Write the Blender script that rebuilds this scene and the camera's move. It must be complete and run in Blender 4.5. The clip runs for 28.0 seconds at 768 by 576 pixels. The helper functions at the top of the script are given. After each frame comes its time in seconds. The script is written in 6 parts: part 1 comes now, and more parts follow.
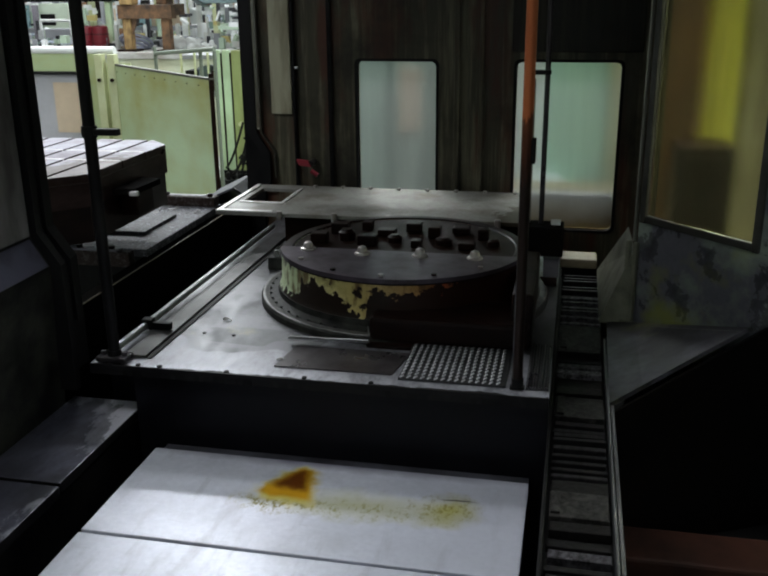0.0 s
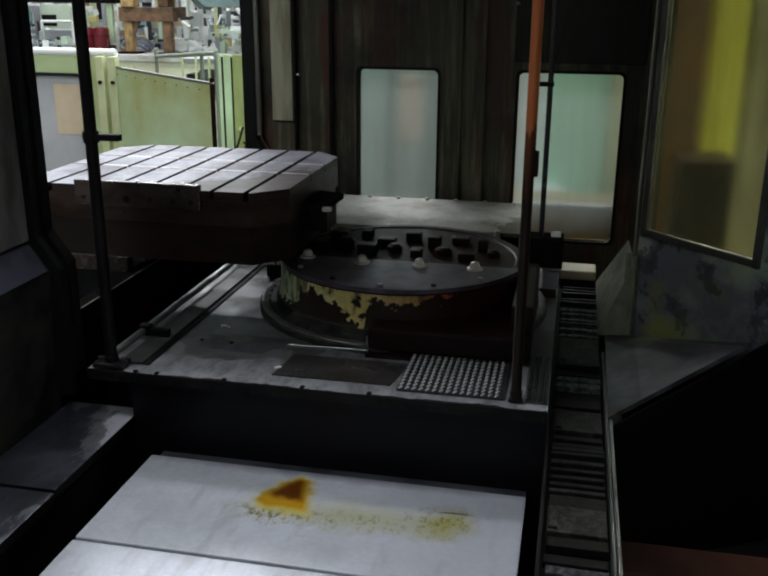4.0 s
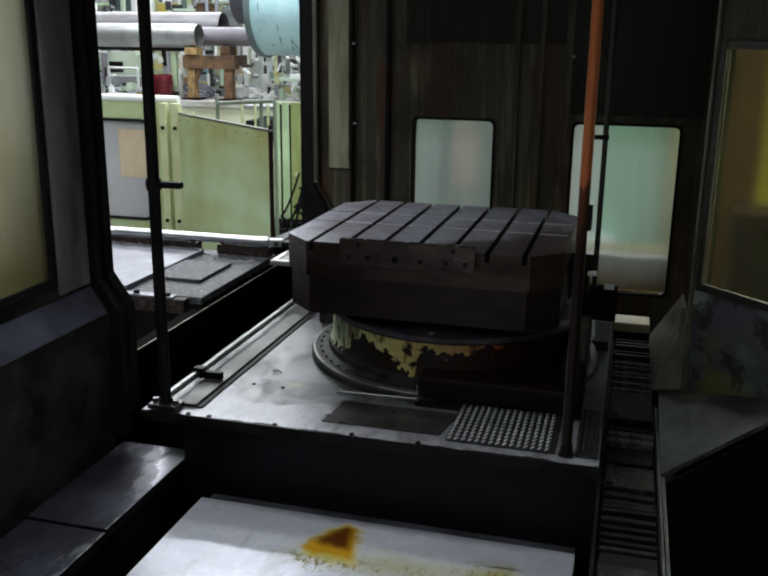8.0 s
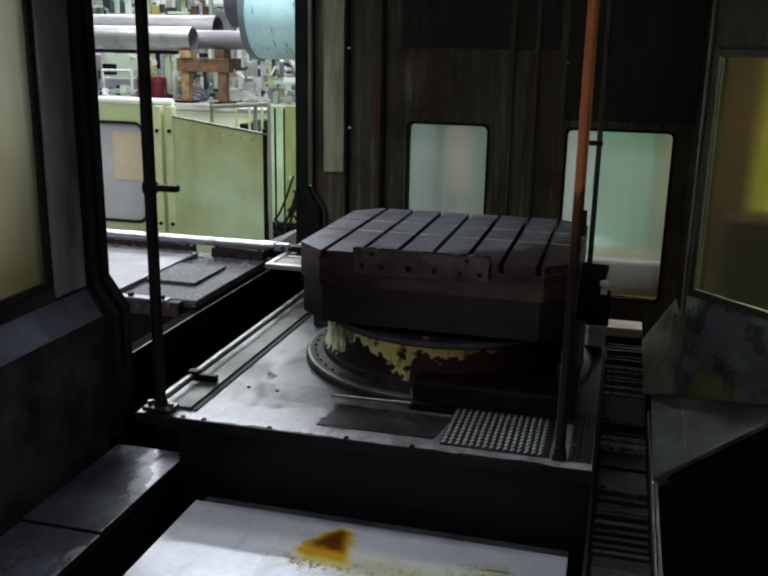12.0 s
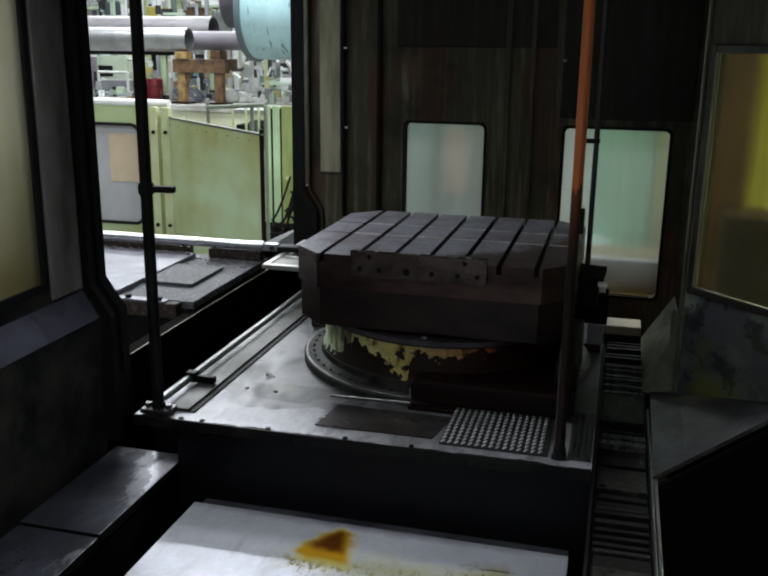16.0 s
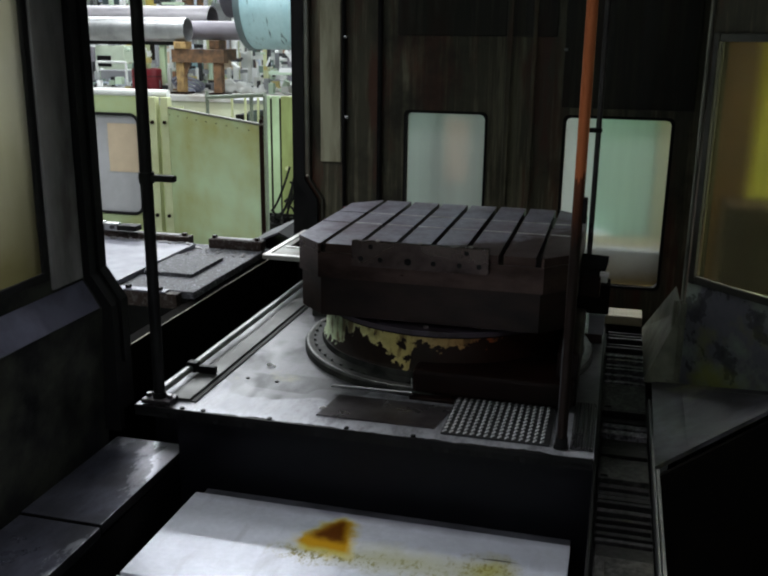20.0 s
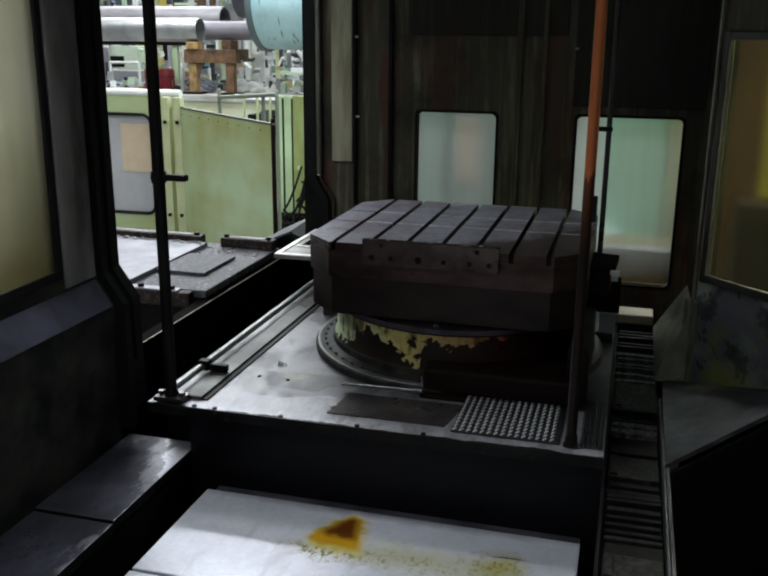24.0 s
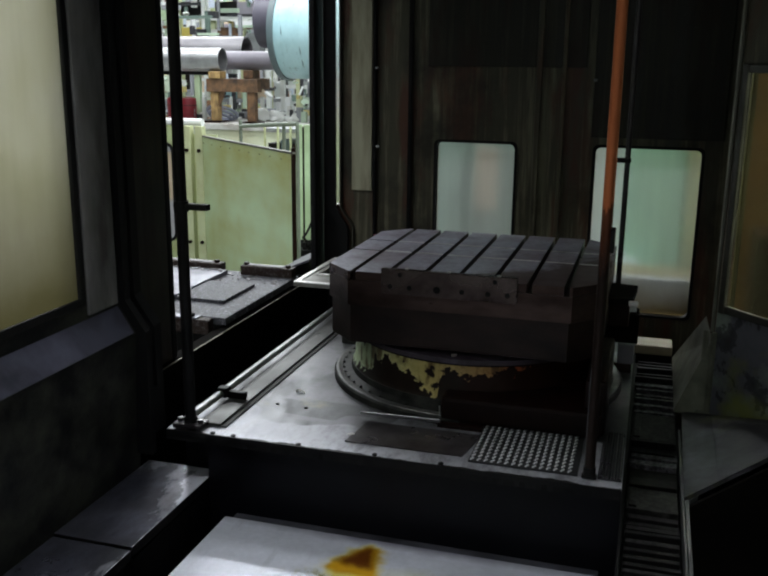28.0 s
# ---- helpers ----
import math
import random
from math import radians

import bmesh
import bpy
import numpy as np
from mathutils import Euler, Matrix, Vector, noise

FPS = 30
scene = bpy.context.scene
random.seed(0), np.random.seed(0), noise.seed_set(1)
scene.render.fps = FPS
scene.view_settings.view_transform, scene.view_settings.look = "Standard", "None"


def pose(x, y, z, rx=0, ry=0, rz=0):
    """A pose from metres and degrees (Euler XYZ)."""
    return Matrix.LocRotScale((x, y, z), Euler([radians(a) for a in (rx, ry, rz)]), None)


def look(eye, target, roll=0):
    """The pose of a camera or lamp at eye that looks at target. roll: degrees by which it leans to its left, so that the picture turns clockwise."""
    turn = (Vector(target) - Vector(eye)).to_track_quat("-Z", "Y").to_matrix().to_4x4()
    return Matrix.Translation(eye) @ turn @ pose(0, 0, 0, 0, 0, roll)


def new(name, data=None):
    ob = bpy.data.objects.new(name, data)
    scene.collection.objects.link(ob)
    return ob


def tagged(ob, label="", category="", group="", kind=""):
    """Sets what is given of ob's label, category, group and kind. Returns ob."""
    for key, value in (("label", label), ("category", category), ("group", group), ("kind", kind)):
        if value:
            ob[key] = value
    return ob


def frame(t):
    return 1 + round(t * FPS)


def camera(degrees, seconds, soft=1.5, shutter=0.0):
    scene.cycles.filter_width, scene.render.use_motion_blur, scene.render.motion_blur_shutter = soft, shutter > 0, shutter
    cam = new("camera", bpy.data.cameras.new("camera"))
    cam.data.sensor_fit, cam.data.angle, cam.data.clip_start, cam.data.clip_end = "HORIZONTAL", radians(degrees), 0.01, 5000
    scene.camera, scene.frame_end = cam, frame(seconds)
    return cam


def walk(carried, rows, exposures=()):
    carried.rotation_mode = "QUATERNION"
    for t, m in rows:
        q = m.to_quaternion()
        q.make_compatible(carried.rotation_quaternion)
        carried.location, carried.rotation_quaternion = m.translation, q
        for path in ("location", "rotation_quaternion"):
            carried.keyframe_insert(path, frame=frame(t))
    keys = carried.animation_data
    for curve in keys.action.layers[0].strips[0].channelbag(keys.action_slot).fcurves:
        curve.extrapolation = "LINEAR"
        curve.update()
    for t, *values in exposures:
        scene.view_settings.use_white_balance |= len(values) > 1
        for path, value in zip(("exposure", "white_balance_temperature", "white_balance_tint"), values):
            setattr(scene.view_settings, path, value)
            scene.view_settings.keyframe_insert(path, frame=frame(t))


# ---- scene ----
# World: metres, z = 0 is the top of the machine's bed plate, the hall floor lies at FLOOR.
FLOOR = -0.65
cam = camera(46.2, 28.0, soft=2.2)
PATH = [
    (0, (0.549, -2.16, 1.015), (0.156, -0.304, 0.382), -0.6),
    (0.5, (0.544, -2.165, 1.025), (0.154, -0.308, 0.391), -0.4),
    (2, (0.543, -2.157, 1.025), (0.152, -0.298, 0.4), -0.2),
    (2.5, (0.555, -2.156, 1.011), (0.156, -0.296, 0.395), -0.5),
    (3, (0.537, -2.151, 1.024), (0.151, -0.291, 0.4), 0.3),
    (3.5, (0.538, -2.151, 1.026), (0.153, -0.29, 0.402), 0.4),
    (5.5, (0.532, -2.154, 1.029), (0.12, -0.291, 0.432), 0.8),
    (6, (0.542, -2.158, 1.038), (0.101, -0.295, 0.459), 1.1),
    (6.5, (0.541, -2.163, 1.041), (0.074, -0.301, 0.479), 0.9),
    (7, (0.542, -2.165, 1.044), (0.061, -0.304, 0.493), 0.9),
    (7.5, (0.537, -2.165, 1.045), (0.044, -0.302, 0.507), 1.0),
    (8, (0.538, -2.165, 1.045), (0.035, -0.303, 0.515), 0.7),
    (8.5, (0.539, -2.169, 1.047), (0.041, -0.304, 0.525), 0.9),
    (9, (0.533, -2.169, 1.046), (0.039, -0.302, 0.527), 0.9),
    (9.5, (0.534, -2.168, 1.046), (0.039, -0.302, 0.523), 1.0),
    (10, (0.538, -2.171, 1.048), (0.04, -0.307, 0.523), 0.8),
    (10.5, (0.531, -2.172, 1.044), (0.04, -0.305, 0.523), 1.0),
    (11, (0.534, -2.173, 1.045), (0.043, -0.305, 0.527), 1.0),
    (11.5, (0.534, -2.178, 1.05), (0.046, -0.31, 0.528), 1.1),
    (12, (0.533, -2.178, 1.049), (0.046, -0.309, 0.527), 1.1),
    (12.5, (0.531, -2.176, 1.047), (0.046, -0.307, 0.526), 1.1),
    (14.5, (0.528, -2.172, 1.043), (0.046, -0.302, 0.522), 0.8),
    (15, (0.531, -2.172, 1.043), (0.048, -0.302, 0.523), 0.6),
    (15.5, (0.531, -2.17, 1.042), (0.048, -0.299, 0.522), 0.6),
    (16, (0.532, -2.17, 1.046), (0.049, -0.3, 0.524), 0.7),
    (16.5, (0.53, -2.172, 1.045), (0.05, -0.302, 0.521), 0.8),
    (17, (0.534, -2.171, 1.045), (0.053, -0.302, 0.52), 0.6),
    (17.5, (0.531, -2.172, 1.043), (0.051, -0.302, 0.518), 0.6),
    (18, (0.529, -2.17, 1.042), (0.05, -0.301, 0.515), 0.6),
    (18.5, (0.529, -2.171, 1.044), (0.048, -0.304, 0.513), 0.7),
    (19, (0.527, -2.168, 1.042), (0.046, -0.302, 0.508), 0.7),
    (19.5, (0.527, -2.165, 1.041), (0.046, -0.3, 0.503), 0.7),
    (20, (0.523, -2.165, 1.04), (0.044, -0.3, 0.499), 0.7),
    (20.5, (0.526, -2.163, 1.038), (0.045, -0.299, 0.494), 0.6),
    (21, (0.522, -2.166, 1.039), (0.043, -0.303, 0.49), 0.8),
    (21.5, (0.521, -2.166, 1.039), (0.042, -0.305, 0.486), 0.9),
    (23.5, (0.534, -2.175, 1.043), (0.034, -0.32, 0.489), 0.7),
    (24, (0.531, -2.175, 1.04), (0.026, -0.317, 0.498), 0.5),
    (24.5, (0.536, -2.177, 1.044), (0.023, -0.316, 0.52), 0.4),
    (25, (0.537, -2.179, 1.044), (0.02, -0.316, 0.533), 0.3),
    (25.5, (0.533, -2.179, 1.045), (0.01, -0.314, 0.545), 0.4),
    (26, (0.532, -2.182, 1.042), (0.005, -0.316, 0.549), 0.5),
    (26.5, (0.529, -2.186, 1.049), (-0.003, -0.323, 0.555), 0.7),
    (27, (0.526, -2.184, 1.045), (-0.011, -0.321, 0.555), 0.7),
    (27.5, (0.528, -2.186, 1.047), (-0.014, -0.324, 0.559), 0.7),
    (28, (0.533, -2.189, 1.05), (-0.015, -0.328, 0.566), 0.6),
]
walk(cam, [(t, look(eye, target, roll)) for t, eye, target, roll in PATH])
scene.view_settings.exposure = 0.06

# ---- light ----
world = bpy.data.worlds.new("world")
scene.world = world
world.use_nodes = True
world.node_tree.nodes["Background"].inputs[0].default_value = (0.75, 0.82, 0.9, 1)
world.node_tree.nodes["Background"].inputs[1].default_value = 0.02


def area_lamp(name, x, y, z, sx, sy, watts, colour=(0.93, 0.97, 1.0), aim=None):
    data = bpy.data.lights.new(name, "AREA")
    data.shape, data.size, data.size_y, data.energy, data.color = "RECTANGLE", sx, sy, watts, colour
    ob = new(name, data)
    ob.matrix_world = look((x, y, z), aim or (x, y, z - 1)) if aim else pose(x, y, z)
    return ob


# Rows of tube lamps under the hall's ceiling
for ly, lx, w in ((3.0, -5.0, 46), (5.6, -4.2, 265), (10.0, -6.0, 415), (1.0, -5.0, 34), (5.5, 0.5, 200), (2.75, 1.9, 400), (14.0, -6.0, 620), (0.5, 4.5, 180), (-1.5, -4.0, 125)):
    area_lamp("hall_lamp", lx, ly, 4.6, 5.0, 0.5, w)
# Two tubes over the operator's aisle in front of the machine
area_lamp("hall_lamp", -0.25, -0.675, 4.4, 3.2, 0.03, 48)
# The second is unseen, added to brighten the bed's front
area_lamp("hall_lamp", -0.25, -1.12, 4.4, 3.2, 0.03, 34)
# and an unseen row behind it, added to brighten the machine's front faces
area_lamp("hall_lamp", -0.6, -4.2, 4.6, 5.0, 0.5, 21)

# ---- materials ----


def ramp(nt, src, stops):
    r = nt.nodes.new("ShaderNodeValToRGB")
    while len(r.color_ramp.elements) < len(stops):
        r.color_ramp.elements.new(0.5)
    for e, (p, c) in zip(r.color_ramp.elements, stops):
        e.position = p
        e.color = (*c, 1) if len(c) == 3 else c
    nt.links.new(src, r.inputs[0])
    return r.outputs[0]


def mixc(nt, fac, a, b, mode="MIX"):
    m = nt.nodes.new("ShaderNodeMix")
    m.data_type, m.blend_type = "RGBA", mode
    for sock, v in ((m.inputs[0], fac), (m.inputs[6], a), (m.inputs[7], b)):
        if isinstance(v, (int, float)):
            sock.default_value = v
        elif isinstance(v, tuple):
            sock.default_value = (*v, 1)
        else:
            nt.links.new(v, sock)
    return m.outputs[2]


def noise_tex(nt, coord, scale, detail=5.0, rough=0.6, stretch=None):
    if stretch:
        mp = nt.nodes.new("ShaderNodeMapping")
        mp.inputs["Scale"].default_value = stretch
        nt.links.new(coord, mp.inputs[0])
        coord = mp.outputs[0]
    n = nt.nodes.new("ShaderNodeTexNoise")
    n.inputs["Scale"].default_value, n.inputs["Detail"].default_value, n.inputs["Roughness"].default_value = scale, detail, rough
    nt.links.new(coord, n.inputs["Vector"])
    return n.outputs[0]


def base_mat(name):
    m = bpy.data.materials.new(name)
    m.use_nodes = True
    nt = m.node_tree
    return m, nt, nt.nodes["Principled BSDF"], nt.nodes.new("ShaderNodeTexCoord").outputs["Object"]


def surface(name, colour, dirt=None, rough=0.5, metal=0.0, grain=40.0, blotch=3.0, amount=0.5, bump=0.15, stretch=None, spread=0.15, spec=0.5):
    """A painted or metal surface: colour with fine grain, and blotches of dirt at a second scale."""
    m, nt, bsdf, co = base_mat(name)
    dirt = dirt or tuple(c * 0.45 for c in colour)
    fine = noise_tex(nt, co, grain, 6, 0.65, stretch)
    big = noise_tex(nt, co, blotch, 5, 0.6, stretch)
    light = tuple(min(1, c * 1.12) for c in colour)
    c1 = mixc(nt, fine, tuple(c * 0.85 for c in colour), light)
    mask = ramp(nt, big, [(0.38, (0, 0, 0)), (0.72, (amount, amount, amount))])
    nt.links.new(mixc(nt, mask, c1, dirt), bsdf.inputs["Base Color"])
    r = nt.nodes.new("ShaderNodeMapRange")
    r.inputs[3].default_value, r.inputs[4].default_value = max(0.05, rough - spread), min(1, rough + spread)
    nt.links.new(big, r.inputs[0])
    nt.links.new(r.outputs[0], bsdf.inputs["Roughness"])
    bsdf.inputs["Metallic"].default_value = metal
    bsdf.inputs["Specular IOR Level"].default_value = spec
    if bump:
        b = nt.nodes.new("ShaderNodeBump")
        b.inputs["Strength"].default_value, b.inputs["Distance"].default_value = bump, 0.004
        nt.links.new(fine, b.inputs["Height"])
        nt.links.new(b.outputs[0], bsdf.inputs["Normal"])
    return m


M_BLACK = surface("oily_black_paint", (0.004, 0.004, 0.0045), (0.018, 0.017, 0.017), 0.5, 0.0, 22, 5.5, 0.8, 0.3, spec=0.12)


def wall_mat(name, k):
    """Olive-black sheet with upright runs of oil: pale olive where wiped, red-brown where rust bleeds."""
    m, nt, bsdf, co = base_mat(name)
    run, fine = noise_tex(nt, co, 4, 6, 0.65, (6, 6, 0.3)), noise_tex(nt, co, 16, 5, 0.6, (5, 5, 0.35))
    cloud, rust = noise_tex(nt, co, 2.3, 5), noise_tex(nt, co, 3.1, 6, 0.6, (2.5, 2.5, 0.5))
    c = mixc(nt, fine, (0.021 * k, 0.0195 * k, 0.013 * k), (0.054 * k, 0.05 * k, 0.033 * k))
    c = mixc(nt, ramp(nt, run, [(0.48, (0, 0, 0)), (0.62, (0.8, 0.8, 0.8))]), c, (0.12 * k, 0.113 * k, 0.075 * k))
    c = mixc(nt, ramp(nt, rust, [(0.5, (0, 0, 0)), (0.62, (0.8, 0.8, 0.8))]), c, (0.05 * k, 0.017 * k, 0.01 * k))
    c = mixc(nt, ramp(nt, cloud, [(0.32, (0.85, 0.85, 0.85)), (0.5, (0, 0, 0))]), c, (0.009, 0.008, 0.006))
    nt.links.new(c, bsdf.inputs["Base Color"])
    nt.links.new(ramp(nt, run, [(0.3, (0.3, 0.3, 0.3)), (0.7, (0.6, 0.6, 0.6))]), bsdf.inputs["Roughness"])
    bsdf.inputs["Specular IOR Level"].default_value = 0.3
    return m


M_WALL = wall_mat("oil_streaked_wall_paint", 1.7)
M_WALL_DARK = wall_mat("dark_wall_paint", 0.38)
M_MATT = surface("matt_black_paint", (0.006, 0.006, 0.006), (0.012, 0.01, 0.008), 0.85, 0.0, 20, 4, 0.8, spec=0.02)
M_LEFTWALL = surface("dark_oily_green_paint", (0.008, 0.008, 0.009), (0.062, 0.064, 0.048), 0.42, 0.0, 20, 8, 0.75, 0.4, (1, 1, 1.2), spec=0.16)
M_DARKSTEEL = surface("dark_oiled_steel", (0.06, 0.055, 0.062), (0.02, 0.015, 0.014), 0.3, 0.6, 35, 5, 0.8)


def filmed_mat(name, lo, hi, worn, film, ax, ay, reach, metal, rough):
    """Ground iron, worn in patches, with a film of brown oil that has dried over one end with an uneven edge."""
    m, nt, bsdf, co = base_mat(name)
    fine, big, edge = noise_tex(nt, co, 60, 6, 0.7), noise_tex(nt, co, 6, 6, 0.65), noise_tex(nt, co, 9, 6, 0.65)
    c = mixc(nt, ramp(nt, fine, [(0.3, (0, 0, 0)), (0.7, (1, 1, 1))]), lo, hi)
    c = mixc(nt, ramp(nt, big, [(0.45, (0, 0, 0)), (0.68, (0.75, 0.75, 0.75))]), c, worn)
    along = nt.nodes.new("ShaderNodeVectorMath")
    along.operation = "DOT_PRODUCT"
    nt.links.new(co, along.inputs[0])
    along.inputs[1].default_value = (ax, ay, 0)
    shore = nt.nodes.new("ShaderNodeMath")
    shore.operation = "MULTIPLY_ADD"
    nt.links.new(edge, shore.inputs[0])
    shore.inputs[1].default_value = 0.5
    nt.links.new(along.outputs["Value"], shore.inputs[2])
    c = mixc(nt, ramp(nt, shore.outputs[0], [(reach, (0, 0, 0)), (reach + 0.1, (0.88, 0.88, 0.88))]), c, film)
    nt.links.new(c, bsdf.inputs["Base Color"])
    nt.links.new(ramp(nt, big, [(0.3, (rough - 0.1,) * 3), (0.7, (rough + 0.12,) * 3)]), bsdf.inputs["Roughness"])
    bsdf.inputs["Metallic"].default_value = metal
    bsdf.inputs["Specular IOR Level"].default_value = 0.3
    b = nt.nodes.new("ShaderNodeBump")
    b.inputs["Strength"].default_value, b.inputs["Distance"].default_value = 0.12, 0.003
    nt.links.new(fine, b.inputs["Height"])
    nt.links.new(b.outputs[0], bsdf.inputs["Normal"])
    return m


M_PALLET = filmed_mat("ground_cast_iron_top", (0.25, 0.245, 0.305), (0.43, 0.42, 0.5), (0.19, 0.15, 0.165), (0.06, 0.034, 0.026), 1, -1, 0.56, 0.15, 0.5)
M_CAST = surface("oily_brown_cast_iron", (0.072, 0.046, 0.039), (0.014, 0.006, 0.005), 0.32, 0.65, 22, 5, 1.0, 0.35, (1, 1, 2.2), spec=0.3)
M_FRONT = surface("blue_black_oily_paint", (0.0035, 0.0035, 0.005), (0.007, 0.007, 0.01), 0.4, 0.0, 16, 3, 0.8, 0.2, spec=0.12)
M_RUST = surface("dark_red_brown_rust", (0.013, 0.0055, 0.0035), (0.005, 0.0025, 0.0015), 0.45, 0.0, 25, 6, 0.9, 0.25, spec=0.1)
M_CHROME = surface("chromed_rod", (0.66, 0.66, 0.69), (0.36, 0.35, 0.36), 0.2, 1.0, 40, 9, 0.8, 0.05)
M_SCRIBE = surface("bright_scribed_line", (0.95, 0.93, 0.92), (0.45, 0.4, 0.38), 0.45, 0.3, 30, 12, 0.9)
M_GALV = surface("galvanised_metal", (0.45, 0.46, 0.47), (0.2, 0.2, 0.2), 0.4, 0.8, 30, 6, 0.6)
M_BOLT = surface("bright_bolt_head", (0.6, 0.57, 0.56), (0.12, 0.08, 0.06), 0.36, 0.8, 60, 20, 0.6, 0.0)
M_GREEN = surface("pale_green_machine_paint", (0.46, 0.59, 0.36), (0.33, 0.31, 0.08), 0.42, 0.0, 12, 1.5, 1.0, 0.04, (1, 1, 1.6))
M_MINT = surface("mint_green_paint", (0.5, 0.66, 0.44), (0.22, 0.26, 0.12), 0.5, 0.0, 9, 2.4, 0.85, 0.04, (1.5, 1.5, 0.7))
M_SLATE = surface("grey_teal_cabinet_paint", (0.3, 0.36, 0.33), (0.2, 0.24, 0.22), 0.5, 0.0, 12, 2, 0.6, 0.0)
M_AQUA = surface("aqua_cabinet_paint", (0.46, 0.8, 0.6), (0.34, 0.64, 0.48), 0.5, 0.0, 12, 2, 0.5, 0.0)
M_CREAM = surface("cream_green_frame_paint", (0.57, 0.62, 0.38), (0.36, 0.34, 0.14), 0.5, 0.0, 14, 3, 0.6, 0.04)
M_OLIVE = surface("olive_window_sheet", (0.4, 0.385, 0.27), (0.1, 0.08, 0.035), 0.45, 0.0, 14, 4, 1.0, 0.05, (3, 3, 0.5))
M_RUBBER = surface("black_rubber", (0.007, 0.007, 0.0075), (0.016, 0.015, 0.014), 0.6, 0.0, 40, 5, 0.5, spec=0.15)
M_CONCRETE = surface("hall_floor_concrete", (0.32, 0.33, 0.31), (0.16, 0.16, 0.15), 0.45, 0.0, 8, 0.8, 0.6)
M_HALLWALL = surface("white_hall_wall", (0.78, 0.82, 0.8), (0.6, 0.64, 0.6), 0.7, 0.0, 4, 0.6, 0.5, 0.0)


def tank_mat():
    """Pale teal paint, chalky on top, with thin black weather streaks running down."""
    m, nt, bsdf, co = base_mat("teal_tank_paint")
    cloud, fine = noise_tex(nt, co, 2.2, 5), noise_tex(nt, co, 30, 5)
    c = mixc(nt, fine, (0.33, 0.52, 0.57), (0.47, 0.67, 0.71))
    c = mixc(nt, ramp(nt, cloud, [(0.42, (0, 0, 0)), (0.68, (0.8, 0.8, 0.8))]), c, (0.24, 0.42, 0.47))
    streak = ramp(nt, noise_tex(nt, co, 6, 6, 0.7, (5, 1.2, 0.7)), [(0.6, (0, 0, 0)), (0.66, (0.9, 0.9, 0.9))])
    nt.links.new(mixc(nt, streak, c, (0.03, 0.05, 0.06)), bsdf.inputs["Base Color"])
    bsdf.inputs["Roughness"].default_value = 0.45
    return m


M_TEAL = tank_mat()
M_DARKTEAL = surface("dark_rim_paint", (0.1, 0.14, 0.15), (0.05, 0.06, 0.07), 0.45)
M_LILAC = surface("lilac_grey_primer", (0.27, 0.25, 0.29), (0.14, 0.13, 0.16), 0.45)
M_TIMBER = surface("rusty_orange_stand", (0.42, 0.28, 0.11), (0.06, 0.028, 0.014), 0.6, 0.0, 26, 9, 1.0, 0.1, (1.5, 1.5, 0.7))
M_TIMBER_DARK = surface("dark_rusty_stand", (0.17, 0.09, 0.042), (0.025, 0.018, 0.014), 0.6, 0.0, 26, 10, 1.0, 0.1, (1.2, 1.2, 1))
M_RED = surface("red_box_paint", (0.27, 0.022, 0.035), (0.12, 0.012, 0.02), 0.45, 0.0, 12, 3, 0.5, 0.0)
M_DULLRED = surface("dull_brown_red_paint", (0.13, 0.02, 0.025), (0.06, 0.012, 0.014), 0.5, 0.0, 12, 5, 0.7, 0.0)
M_PIPE = surface("dark_rolled_pipe", (0.2, 0.19, 0.21), (0.4, 0.39, 0.4), 0.5, 0.5, 20, 4, 0.7, 0.1, (0.6, 2, 2))
M_WHITE = surface("white_paint", (0.8, 0.82, 0.8), (0.55, 0.56, 0.54), 0.5, 0.0, 12, 3, 0.5, 0.0)
M_YELLOW = surface("yellow_paint", (0.62, 0.5, 0.12), (0.35, 0.26, 0.08), 0.5, 0.0, 12, 3, 0.5, 0.0)
M_BROWN = surface("red_brown_cabinet_paint", (0.2, 0.105, 0.038), (0.09, 0.045, 0.018), 0.5, 0.0, 12, 3, 0.8, 0.0)
M_LIME = surface("lime_paint", (0.85, 0.86, 0.13), (0.6, 0.57, 0.08), 0.5, 0.0, 12, 3, 0.5, 0.0)
M_GREY = surface("mid_grey_paint", (0.3, 0.31, 0.33), (0.14, 0.14, 0.15), 0.5, 0.0, 12, 3, 0.6, 0.0)
M_BEIGE = surface("beige_panel", (0.62, 0.5, 0.36), (0.4, 0.3, 0.2), 0.5, 0.0, 10, 2, 0.5, 0.0)

# ---- mesh helpers ----


def quad_box(bm, x0, x1, y0, y1, z0, z1, bevel=0.0):
    made = bmesh.ops.create_cube(bm, size=1.0, matrix=Matrix.LocRotScale(((x0 + x1) / 2, (y0 + y1) / 2, (z0 + z1) / 2), None, (x1 - x0, y1 - y0, z1 - z0)))
    if bevel:
        edges = list({e for v in made["verts"] for e in v.link_edges})
        bmesh.ops.bevel(bm, geom=edges, offset=bevel, segments=2, affect="EDGES", profile=0.6)
    return bm


